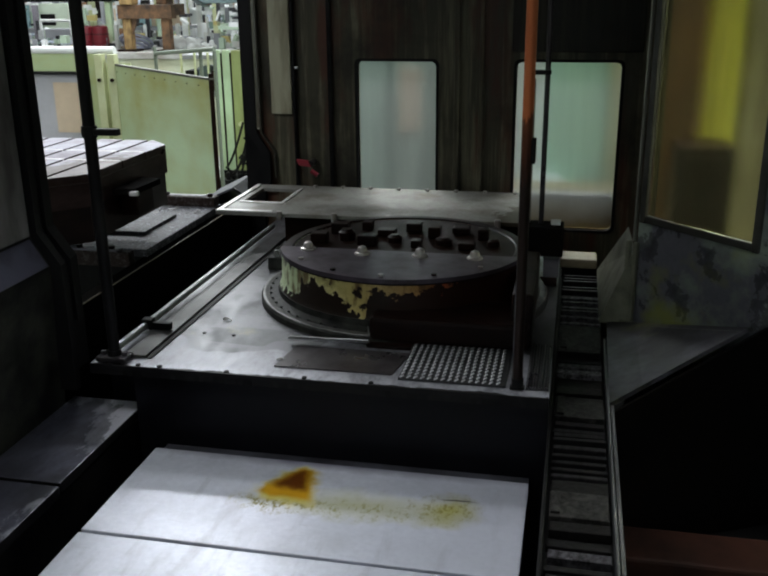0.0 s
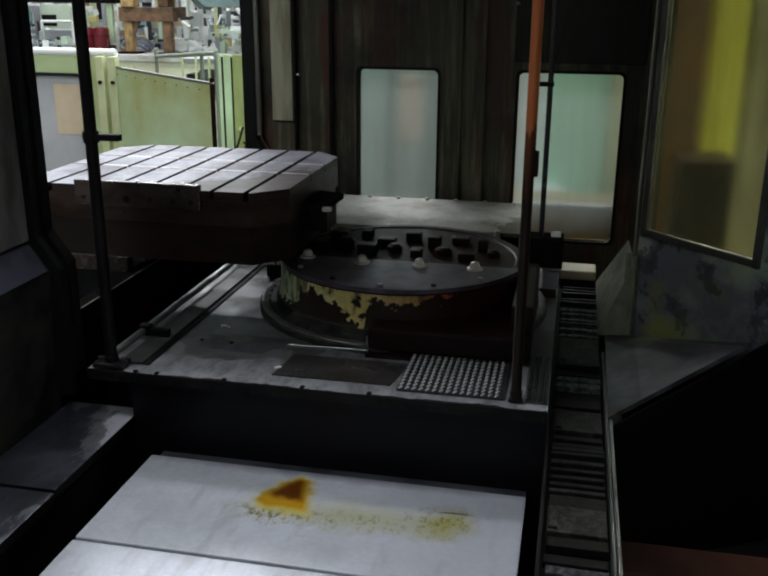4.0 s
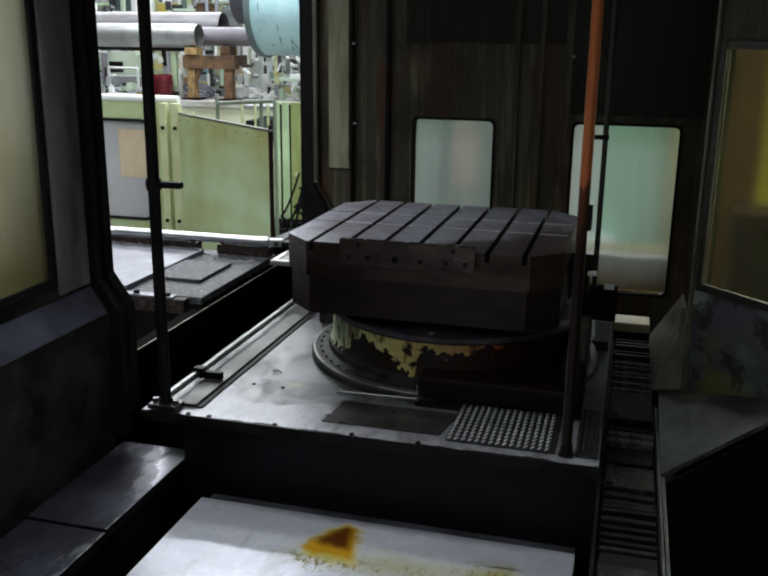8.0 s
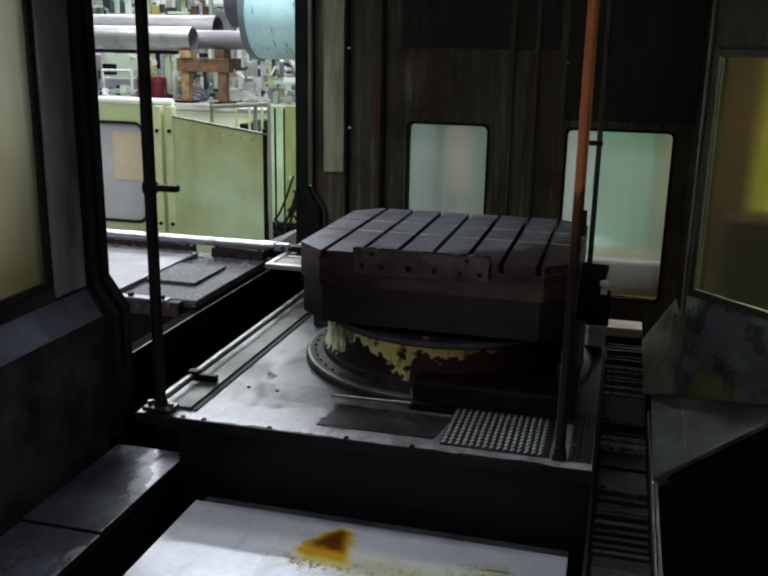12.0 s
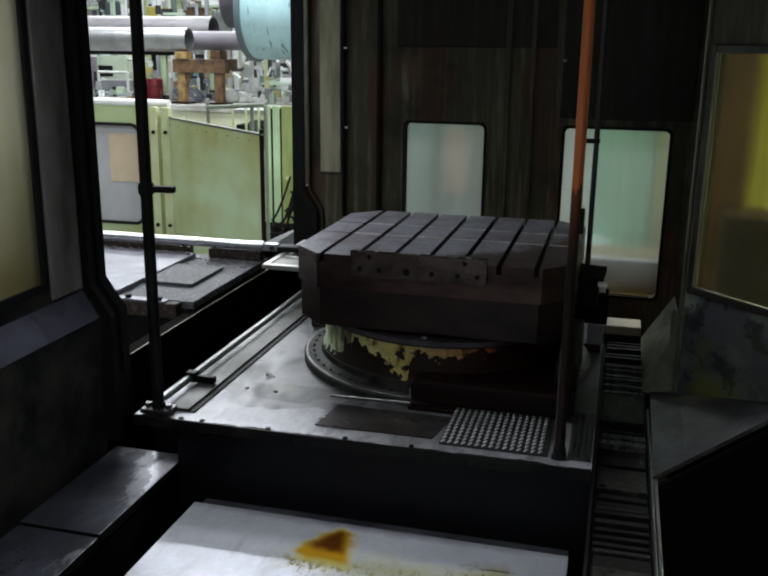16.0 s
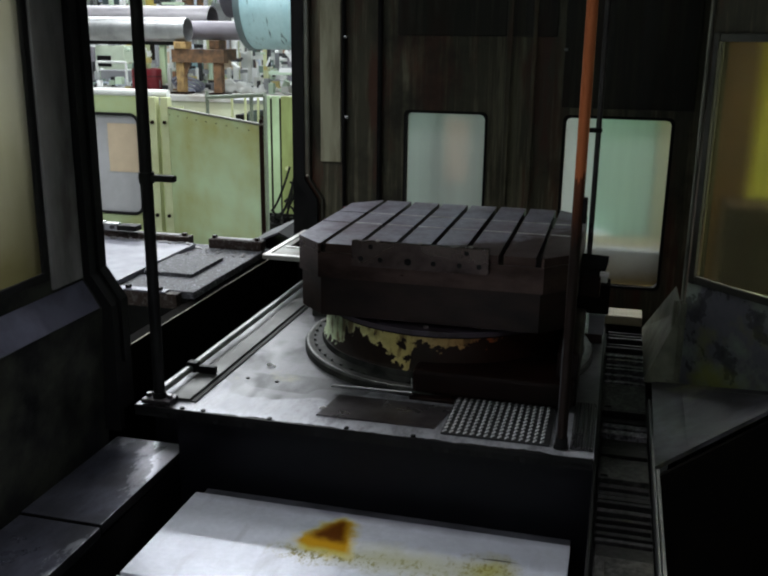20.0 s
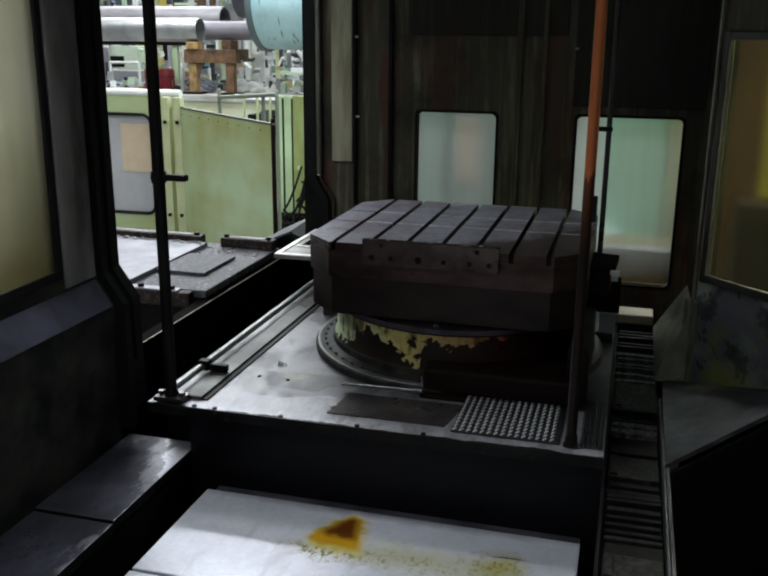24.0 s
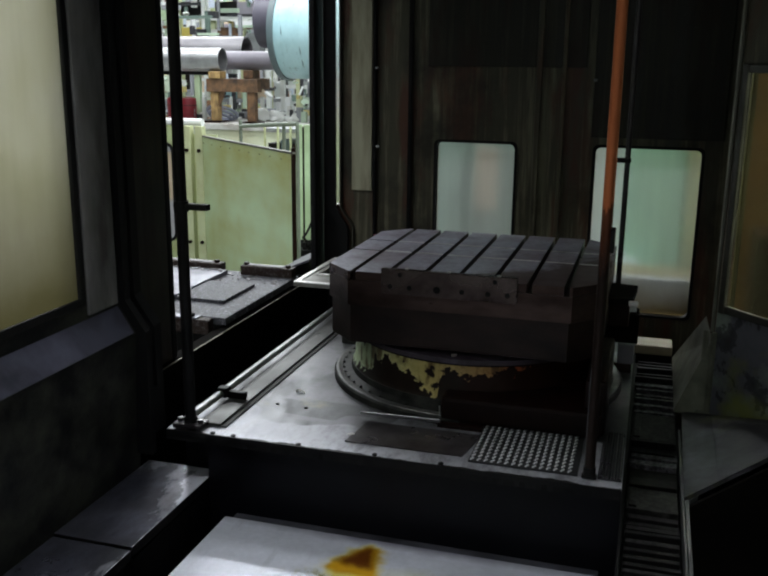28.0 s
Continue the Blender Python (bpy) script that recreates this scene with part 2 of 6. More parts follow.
def rod(bm, p0, p1, r, seg=16, r2=None):
    p0, p1 = Vector(p0), Vector(p1)
    d = p1 - p0
    m = Matrix.Translation((p0 + p1) / 2) @ d.to_track_quat("Z", "Y").to_matrix().to_4x4()
    bmesh.ops.create_cone(bm, cap_ends=True, segments=seg, radius1=r, radius2=r if r2 is None else r2, depth=d.length, matrix=m)
    return bm


def lathe(bm, cx, cy, profile, seg=64):
    """A solid of revolution round a vertical axis; profile: (radius, height) from the bottom up."""
    rings = [[bm.verts.new((cx + r * math.cos(2 * math.pi * k / seg), cy + r * math.sin(2 * math.pi * k / seg), z)) for k in range(seg)] for r, z in profile]
    for a, b in zip(rings, rings[1:]):
        for k in range(seg):
            bm.faces.new((a[k], a[(k + 1) % seg], b[(k + 1) % seg], b[k]))
    bm.faces.new(rings[-1])
    bm.faces.new(rings[0][::-1])
    return bm


def prism(bm, outline, z0, z1):
    """An upright prism over a plan outline."""
    low, top = [bm.verts.new((x, y, z0)) for x, y in outline], [bm.verts.new((x, y, z1)) for x, y in outline]
    n = len(outline)
    for k in range(n):
        bm.faces.new((low[k], low[(k + 1) % n], top[(k + 1) % n], top[k]))
    bm.faces.new(top)
    bm.faces.new(low[::-1])
    bmesh.ops.recalc_face_normals(bm, faces=bm.faces)
    return bm


def extrude_y(bm, section, y0, y1):
    """A bar of the given (x, z) section along y."""
    a, b = [bm.verts.new((x, y0, z)) for x, z in section], [bm.verts.new((x, y1, z)) for x, z in section]
    n = len(section)
    for k in range(n):
        bm.faces.new((a[k], a[(k + 1) % n], b[(k + 1) % n], b[k]))
    bm.faces.new(b)
    bm.faces.new(a[::-1])
    bmesh.ops.recalc_face_normals(bm, faces=bm.faces)
    return bm


def slab_on(bm, corners, thick):
    """A plate of the given thickness behind four corners in space."""
    c = [Vector(p) for p in corners]
    n = (c[1] - c[0]).cross(c[-1] - c[0]).normalized() * thick
    a, b = [bm.verts.new(p) for p in c], [bm.verts.new(p - n) for p in c]
    k = len(c)
    for i in range(k):
        bm.faces.new((a[i], a[(i + 1) % k], b[(i + 1) % k], b[i]))
    bm.faces.new(a)
    bm.faces.new(b[::-1])
    bmesh.ops.recalc_face_normals(bm, faces=bm.faces)
    return bm


def clip_plan(poly, nx, ny, d):
    """Keeps the side of a plan outline where nx * x + ny * y <= d."""
    out = []
    for (x0, y0), (x1, y1) in zip(poly, poly[1:] + poly[:1]):
        a, b = nx * x0 + ny * y0 - d, nx * x1 + ny * y1 - d
        if a <= 0:
            out.append((x0, y0))
        if a * b < 0:
            s = a / (a - b)
            out.append((x0 + s * (x1 - x0), y0 + s * (y1 - y0)))
    return out


def obj(name, bm, material, smooth=False):
    me = bpy.data.meshes.new(name)
    bm.to_mesh(me)
    bm.free()
    me.materials.append(material)
    if smooth:
        for p in me.polygons:
            p.use_smooth = True
        me.set_sharp_from_angle(angle=radians(35))
    return new(name, me)


def part(name, bm, material, parent, label="", smooth=False):
    ob = obj(name, bm, material, smooth)
    ob.parent = parent
    if parent.type == "MESH" or parent.parent:
        ob.matrix_parent_inverse = Matrix()
    if label:
        ob["label"] = label
    return ob


def thing(name, label, category, group="", kind="", at=(0, 0, 0)):
    ob = new(name)
    ob.location = at
    ob.empty_display_size = 0.1
    return tagged(ob, label, category, group, kind)


def solid(name, bm, material, label, category="", kind="structure", smooth=False):
    return tagged(obj(name, bm, material, smooth), label, category, "", kind)


def NB():
    return bmesh.new()


# ---- hall ----
solid("ground", quad_box(NB(), -40, 30, -30, 45, FLOOR - 0.2, FLOOR), M_CONCRETE, "grey concrete factory floor, worn and stained")
solid("wall_north", quad_box(NB(), -40, 30, 24, 24.3, FLOOR, 6.0), M_HALLWALL, "pale painted far wall of the factory hall")
solid("wall_west", quad_box(NB(), -20.3, -20, -12, 24, FLOOR, 6.0), M_HALLWALL, "pale painted side wall of the factory hall")
solid("wall_east", quad_box(NB(), 8, 8.3, -12, 24, FLOOR, 6.0), M_HALLWALL, "pale painted side wall of the factory hall")
solid("wall_south", quad_box(NB(), -20, 8, -12.3, -12, FLOOR, 6.0), M_HALLWALL, "pale painted rear wall of the factory hall")
solid("ceiling", quad_box(NB(), -20.3, 8.3, -12.3, 24.3, 6.0, 6.2), M_HALLWALL, "pale factory hall ceiling")

# ---- machine enclosure ----
YB = 1.90
# Back wall with two windows and a narrow slit beside the door jamb
bm = NB()
W1, W2, WT = (-0.424, -0.063), (0.293, 0.737), 0.702
for x0, x1, z0, z1 in ((-0.93, -0.892, FLOOR, 0.385), (-0.93, -0.892, 1.9, 2.0), (-0.892, W1[0], FLOOR, 2.0), (W1[0], W1[1], FLOOR, 0.06), (W1[0], W1[1], WT, 2.0), (W1[1], W2[0], FLOOR, 2.0),
                       (W2[0], W2[1], FLOOR, -0.037), (W2[0], W2[1], WT, 2.0), (W2[1], 0.88, FLOOR, 2.0)):
    quad_box(bm, x0, x1, YB, YB + 0.05, z0, z1)
solid("wall_back", bm, M_WALL, "dark oil-streaked sheet metal back wall of the machine")
# Left wall: a folded section, with the pallet door's opening from y 0.04 to 1.84
UP, LIP, LOW = -0.92, -0.87, -0.895
section = [(UP, 2.0), (UP, 0.36), (LIP, 0.28), (LOW, -0.16), (LOW, FLOOR), (UP - 0.05, FLOOR), (UP - 0.05, 2.0)]
solid("wall_left_far", extrude_y(NB(), section, 1.875, YB), M_BLACK, "dark folded jamb of the pallet door")


def fold_strip(name, a, b, y0, y1, top, foot, mat_, label):
    """A strip that follows the folded wall's section, from a to b outside it."""
    line = [(UP, top), (UP, 0.375), (LIP + 0.012, 0.285), (LIP + 0.012, foot)]
    return solid(name, extrude_y(NB(), [(x + a, z) for x, z in line] + [(x + b, z) for x, z in line[::-1]], y0, y1), mat_, label)


def pane_mat(name, tint, clear, rough, grime=None, foot=None, foot_z=(0.03, 0.16)):
    """Frosted plastic sheet, yellowed and smeared with oil: part of the light scatters in it, part comes through blurred."""
    m, nt, bsdf, co = base_mat(name)
    streak = noise_tex(nt, co, 5, 4, 0.6, (5, 5, 0.5))
    col = mixc(nt, ramp(nt, streak, [(0.35, (0, 0, 0)), (0.62, (1, 1, 1))]), tuple(c * (0.85 if "green" in name else 0.92) for c in tint), tint)
    if grime:
        cloud = noise_tex(nt, co, 1.7, 4, 0.55, (1.2, 1.2, 0.9))
        col = mixc(nt, ramp(nt, cloud, [(0.38, (0, 0, 0)), (0.7, (0.7, 0.7, 0.7))]), col, grime)
    if foot:
        # brown oil that has crept up from the sill, with an uneven upper edge
        sep = nt.nodes.new("ShaderNodeSeparateXYZ")
        nt.links.new(co, sep.inputs[0])
        level = nt.nodes.new("ShaderNodeMath")
        level.operation = "MULTIPLY_ADD"
        nt.links.new(noise_tex(nt, co, 7, 5), level.inputs[0])
        level.inputs[1].default_value = 0.12
        nt.links.new(sep.outputs[2], level.inputs[2])
        col = mixc(nt, ramp(nt, level.outputs[0], [(foot_z[0], (1, 1, 1)), (foot_z[1], (0, 0, 0))]), col, foot)
    nt.links.new(col, bsdf.inputs["Base Color"])
    bsdf.inputs["Transmission Weight"].default_value = 1.0
    bsdf.inputs["Roughness"].default_value = rough
    bsdf.inputs["IOR"].default_value = 1.06
    tr = nt.nodes.new("ShaderNodeBsdfTranslucent")
    nt.links.new(col, tr.inputs[0])
    mx = nt.nodes.new("ShaderNodeMixShader")
    mx.inputs[0].default_value = clear
    nt.links.new(tr.outputs[0], mx.inputs[1])
    nt.links.new(bsdf.outputs[0], mx.inputs[2])
    nt.links.new(mx.outputs[0], nt.nodes["Material Output"].inputs[0])
    return m


M_PANE = pane_mat("frosted_window_sheet", (0.74, 0.765, 0.725), 0.985, 0.43)
M_PANE_FOOT = pane_mat("oil_footed_window_sheet", (0.83, 0.87, 0.83), 0.985, 0.39, foot=(0.26, 0.2, 0.09))
M_PANE_OLIVE = pane_mat("yellowed_window_sheet", (0.52, 0.51, 0.43), 0.3, 0.5, (0.34, 0.33, 0.17), foot=(0.15, 0.135, 0.065), foot_z=(0.5, 0.9))
M_PANE_GREEN = pane_mat("green_yellow_window_sheet", (0.98, 0.95, 0.62), 0.985, 0.27, (0.9, 0.8, 0.42))

near = [(UP, 0.40), (UP, 0.36), (LIP, 0.28), (LOW, -0.16), (LOW, FLOOR), (UP - 0.05, FLOOR), (UP - 0.05, 0.40)]
bm = extrude_y(NB(), near, -2.4, 0.04)
for y0, y1, z0, z1 in ((-0.165, 0.04, 0.40, 2.0), (-2.4, -1.3, 0.40, 2.0), (-1.3, -0.165, 1.7, 2.0)):
    quad_box(bm, UP - 0.05, UP, y0, y1, z0, z1)
solid("wall_left_near", bm, M_LEFTWALL, "dark grey painted machine wall with a sloping ledge")
solid("trim_10", slab_on(NB(), [(UP + 0.003, -2.3, 0.360), (LIP + 0.002, -2.3, 0.284), (LIP + 0.002, 0.0, 0.284), (UP + 0.003, 0.0, 0.360)], -0.004), surface("worn_grey_ledge", (0.14, 0.14, 0.195), (0.02, 0.02, 0.022), 0.36, 0.45, 15, 4.5, 1.0), "worn grey top of the wall's sloping ledge")
solid("wall_left_header", quad_box(NB(), UP - 0.05, UP, 0.04, 1.875, 1.55, 2.0), M_WALL, "dark sheet metal over the pallet door")
M_RAIL0 = surface("worn_edge_strip", (0.34, 0.3, 0.22), (0.1, 0.08, 0.05), 0.5, 0.3, 20, 5, 0.8)
solid("wall_left_sill", quad_box(NB(), -1.01, -0.957, 0.04, 1.875, FLOOR, 0.062), M_MATT, "black oily door sill")
solid("trim_11", quad_box(NB(), -0.959, -0.9555, 0.2, 1.86, 0.0625, 0.0655), M_RAIL0, "thin worn edge strip on the door sill")


def window(name, label, frame_boxes, pane_box, frame_mat, pane_mat_):
    w = thing(name, label, "window", kind="structure")
    for k, b in enumerate(frame_boxes):
        part("window_frame", quad_box(NB(), *b, bevel=0.004), frame_mat, w)
    p = part("pane", quad_box(NB(), *pane_box), pane_mat_, w)
    p.visible_shadow = False
    return w


def back_window(name, x0, x1, z0, z1, label):
    w = thing(name, label, "window", kind="structure")
    # A sheet with rounded corners behind a thin black rim
    r, pts = 0.025, []
    for cx, cz, a0 in ((x1 - r, z1 - r, 0), (x0 + r, z1 - r, 90), (x0 + r, z0 + r, 180), (x1 - r, z0 + r, 270)):
        pts += [(cx + r * math.cos(radians(a0 + s)), cz + r * math.sin(radians(a0 + s))) for s in range(0, 91, 15)]
    for nm, off, ymat in (("window_frame", 0.0, M_RUBBER),):
        bm = NB()
        ring_in = [bm.verts.new((x, YB - 0.006, z)) for x, z in pts]
        corners = [(min(max(x + (0.012 if x > (x0 + x1) / 2 else -0.012), x0 - 0.012), x1 + 0.012), z + (0.012 if z > (z0 + z1) / 2 else -0.012)) for x, z in pts]
        ring_out = [bm.verts.new((x, YB - 0.006, z)) for x, z in corners]
        back_in = [bm.verts.new((x, YB + 0.03, z)) for x, z in pts]
        n = len(pts)
        for k in range(n):
            j = (k + 1) % n
            bm.faces.new((ring_in[k], ring_in[j], ring_out[j], ring_out[k]))
            bm.faces.new((ring_in[k], back_in[k], back_in[j], ring_in[j]))
        bmesh.ops.recalc_face_normals(bm, faces=bm.faces)
        part(nm, bm, ymat, w)
    p = part("pane", quad_box(NB(), x0 - 0.01, x1 + 0.01, YB + 0.03, YB + 0.034, z0 - 0.01, z1 + 0.01), M_PANE_FOOT if "foot" in label else M_PANE, w, "frosted plastic pane with blurred light behind")
    p.visible_shadow = False
    return w


back_window("window_1", W1[0], W1[1], 0.06, WT, "narrow frosted window with rounded corners in the dark wall")
back_window("window_2", W2[0], W2[1], -0.037, WT, "frosted window with rounded corners, oily at the foot")
window("window_3", "yellowed frosted window in the grey machine wall",
       [(UP - 0.002, UP + 0.006, -0.165, -0.145, 0.41, 1.69), (UP - 0.002, UP + 0.006, -1.3, -0.145, 0.40, 0.425)],
       (UP - 0.010, UP - 0.005, -1.3, -0.166, 0.40, 1.7), M_RUBBER, M_PANE_OLIVE)
solid("trim", quad_box(NB(), UP, UP + 0.010, -0.138, 0.0, 0.37, 2.0, 0.004), surface("grey_strip_paint", (0.27, 0.262, 0.26), (0.05, 0.046, 0.042), 0.4, 0.0, 12, 3.0, 1.0, 0.1, (2, 2, 0.7)), "grey metal strip beside the pallet door")
fold_strip("trim_1", -0.03, 0.02, 0.018, 0.045, 2.0, -0.1, M_RUBBER, "black rubber seal along the door jamb")
fold_strip("trim_14", -0.045, 0.006, 0.052, 0.128, 1.55, -0.05, M_RUBBER, "black rubber lip of the door jamb")
fold_strip("trim_15", -0.02, 0.016, 0.075, 0.088, 1.55, 0.1, M_BLACK, "thin dark metal edge on the door jamb")
fold_strip("trim_2", -0.03, 0.014, 1.855, 1.874, 1.9, 0.13, M_RUBBER, "black rubber seal along the door jamb")

solid("ceiling_1", quad_box(NB(), -0.97, 2.4, -0.42, YB + 0.05, 2.0, 2.05), M_BLACK, "black roof of the machine")
solid("wall_right_end", quad_box(NB(), 2.2, 2.25, -2.4, -0.2, FLOOR, 2.0), M_BLACK, "black machine side wall")

# Panels on the back wall
def wall_panel(name, x0, x1, z0, z1, d, mat_, label):
    return solid(name, quad_box(NB(), x0, x1, YB - d, YB - 0.001, z0, z1, 0.004), mat_, label)


wall_panel("trim_3", -0.835, -0.735, 0.46, 1.9, 0.012, M_OLIVE, "olive strip window beside the door jamb")
fold_strip("trim_12", 0.030, 0.036, YB - 0.03, YB - 0.001, 1.9, 0.16, surface("worn_jamb_edge", (0.07, 0.066, 0.05), (0.02, 0.018, 0.012), 0.4, 0.2, 14, 5, 0.9, 0.05, (3, 3, 0.5)), "thin olive edge of the door jamb")
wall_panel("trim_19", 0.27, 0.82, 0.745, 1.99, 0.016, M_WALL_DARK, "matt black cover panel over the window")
# Shade of the upper wall, put in as a panel of darker wall colour
wall_panel("trim_20", -0.47, 0.235, 1.04, 1.99, 0.01, M_WALL_DARK, "black panel put in for the shade high on the back wall")
wall_panel("trim_4", -0.725, -0.712, 0.10, 1.9, 0.03, M_BLACK, "black upright channel on the back wall")
wall_panel("trim_5", -0.56, -0.54, 0.05, 1.9, 0.02, M_BLACK, "black upright channel on the back wall")
wall_panel("trim_6", 0.02, 0.045, -0.02, 1.9, 0.02, M_WALL, "dark upright rib on the back wall")
wall_panel("trim_7", 0.13, 0.15, -0.02, 1.9, 0.015, M_WALL, "dark upright rib on the back wall")

valve = thing("valve", "small red valve handle on the back wall", "valve", at=(-0.64, YB - 0.03, 0.24))
part("body", rod(NB(), (0, 0.03, 0), (0, -0.03, 0), 0.014, 12), M_DARKSTEEL, valve, smooth=True)
part("handle", slab_on(NB(), [(-0.065, -0.045, 0.022), (-0.01, -0.045, 0.018), (0.004, -0.045, -0.012), (-0.055, -0.045, -0.006)], -0.012), M_RED, valve, "red lever")
part("tip", rod(NB(), (0.004, -0.04, -0.03), (0.034, -0.04, -0.05), 0.011, 10), M_RED, valve, "red lever tip", smooth=True)
for xk, zk in ((-0.70, 0.675), (-0.705, 1.03), (0.27, 0.99)):
    kn = thing("knob", "small bright latch knob on the back wall", "knob", "latch knobs", at=(xk, YB - 0.03, zk))
    part("stem", rod(NB(), (0, 0.0, 0), (0, -0.025, 0), 0.004, 10), M_DARKSTEEL, kn, smooth=True)
    part("head", rod(NB(), (0, -0.025, 0), (0.014, -0.027, 0), 0.006, 10), M_GALV, kn, smooth=True)

# Right side: a short wall, an oblique door panel with a window, and the chute below it
solid("wall_right_far", slab_on(NB(), [(0.80, 0.88, FLOOR), (0.80, 0.88, 2.0), (0.86, YB, 2.0), (0.86, YB, FLOOR)], 0.03), M_WALL, "dark oil-streaked machine side wall")
OX, OY, DX, DY = 0.779, 0.86, 0.69, -0.724


def oblique(bm, u0, u1, d0, d1, z0, z1, bevel=0.0):
    """A box on the oblique panel: u along it, d out of it towards the room."""
    tmp = NB()
    quad_box(tmp, u0, u1, d0, d1, z0, z1, bevel)
    for v in tmp.verts:
        u, d, z = v.co
        v.co = (OX + DX * u + DY * d, OY + DY * u - DX * d, z)
    me = bpy.data.meshes.new("tmp")
    bmesh.ops.recalc_face_normals(tmp, faces=tmp.faces)
    tmp.to_mesh(me)
    tmp.free()
    bm.from_mesh(me)
    bpy.data.meshes.remove(me)
    return bm


bm = NB()
for u0, u1, z0, z1 in ((0, 0.035, 0.0, 0.295), (0.035, 0.44, 0.0, 0.295), (0.44, 2.2, 0.0, 2.0)):
    oblique(bm, u0, u1, -0.013, 0.0, z0, z1)
oblique(bm, 0, 2.2, -0.013, 0.0, FLOOR, 0.0)
def chute_mat(name, base, pale, film, run, rough=0.3, metal=0.45):
    """Oily sheet: dark film over grey-green paint, its pale sheen painted in patches, with yellow-brown runs."""
    m, nt, bsdf, co = base_mat(name)
    big, mid, fine = noise_tex(nt, co, 3.2, 6, 0.6), noise_tex(nt, co, 9, 6, 0.65), noise_tex(nt, co, 45, 5)
    c = mixc(nt, fine, tuple(v * 0.75 for v in base), tuple(v * 1.25 for v in base))
    c = mixc(nt, ramp(nt, big, [(0.46, (0, 0, 0)), (0.62, (1, 1, 1))]), c, pale)
    c = mixc(nt, ramp(nt, mid, [(film - 0.1, (0.9, 0.9, 0.9)), (film + 0.12, (0, 0, 0))]), c, (0.02, 0.02, 0.018))
    c = mixc(nt, ramp(nt, noise_tex(nt, co, 2.1, 5), [(0.54, (0, 0, 0)), (0.66, (0.8, 0.8, 0.8))]), c, run)
    nt.links.new(c, bsdf.inputs["Base Color"])
    nt.links.new(ramp(nt, mid, [(0.3, (rough - 0.1,) * 3), (0.7, (rough + 0.12,) * 3)]), bsdf.inputs["Roughness"])
    bsdf.inputs["Metallic"].default_value = metal
    b = nt.nodes.new("ShaderNodeBump")
    b.inputs["Strength"].default_value, b.inputs["Distance"].default_value = 0.25, 0.004
    nt.links.new(mid, b.inputs["Height"])
    nt.links.new(b.outputs[0], bsdf.inputs["Normal"])
    return m


M_CHUTE = chute_mat("oily_blue_grey_panel", (0.21, 0.21, 0.25), (0.56, 0.67, 0.56), 0.36, (0.42, 0.45, 0.09))
M_CHUTE_DARK = chute_mat("oily_green_grey_chute", (0.03, 0.029, 0.034), (0.14, 0.132, 0.16), 0.45, (0.22, 0.225, 0.1), 0.45, 0.25)
solid("wall_right_near", bm, M_CHUTE, "oily grey-green side panel under the operator's window")
solid("wall_right_upper", oblique(NB(), 0.0355, 0.4395, -0.013, -0.001, 1.0352, 2.0), M_WALL, "dark oil-streaked panel over the operator's window")
solid("wall_right_post", oblique(NB(), 0, 0.035, -0.013, -0.001, 0.296, 2.0), M_WALL, "dark upright beside the operator's window")
w = thing("window_4", "yellow-green dirty window in the slanting side panel", "window", kind="structure")
for b in ((0.012, 0.035, 0, 0.014, 0.27, 1.06), (0.44, 0.465, 0, 0.012, 0.27, 1.06), (0.0351, 0.4399, 0, 0.012, 0.272, 0.297), (0.0351, 0.4399, 0, 0.012, 1.033, 1.058)):
    part("window_frame", oblique(NB(), *b, bevel=0.004), surface("worn_frame_edge", (0.08, 0.08, 0.07), (0.02, 0.019, 0.016), 0.4, 0.3, 20, 6, 1.0), w)
p = part("pane", oblique(NB(), 0.0352, 0.4398, -0.012, -0.006, 0.2952, 1.0348), M_PANE_GREEN, w)
p.visible_shadow = False
M_GUSSET = surface("olive_gusset_paint", (0.27, 0.275, 0.21), (0.07, 0.07, 0.05), 0.4, 0.1, 20, 7, 1.0)
for name, u in (("trim_16", -0.004), ("trim_17", -0.036)):
    bm = oblique(NB(), u, u + 0.016, 0.001, 0.016, -0.08, 0.2, 0.004)
    oblique(bm, u - 0.008, u + 0.022, 0.001, 0.026, -0.105, -0.081, 0.004)
    solid(name, bm, M_GUSSET, "narrow olive rib with a flared foot beside the gusset")
solid("trim_21", oblique(NB(), -0.012, -0.005, 0.001, 0.012, 0.2, 1.99, 0.002), surface("rubbed_post_edge", (0.34, 0.34, 0.29), (0.1, 0.1, 0.08), 0.4, 0.3, 20, 6, 0.9), "thin rubbed edge of the black post")
solid("trim_8", slab_on(NB(), [(0.672, 0.87, -0.10), (0.672, 1.40, -0.08), (0.757, 1.02, 0.2), (0.772, 0.865, 0.16), (0.768, 0.862, -0.1)], 0.01), M_GUSSET, "bent olive-grey gusset plate beside the conveyor")
solid("trim_9", slab_on(NB(), [(0.702, 0.88, -0.11), (1.10, 0.48, 0.045), (1.06, 0.35, 0.09), (0.69, 0.17, -0.09)], 0.012), M_CHUTE_DARK, "sloping oily chute plate")
solid("wall_right_low", slab_on(NB(), [(0.69, 0.168, -0.105), (1.06, 0.348, 0.075), (1.9, 0.76, 0.48), (1.9, 0.76, FLOOR), (0.69, 0.168, FLOOR)], 0.01), M_MATT, "black plate under the chute")
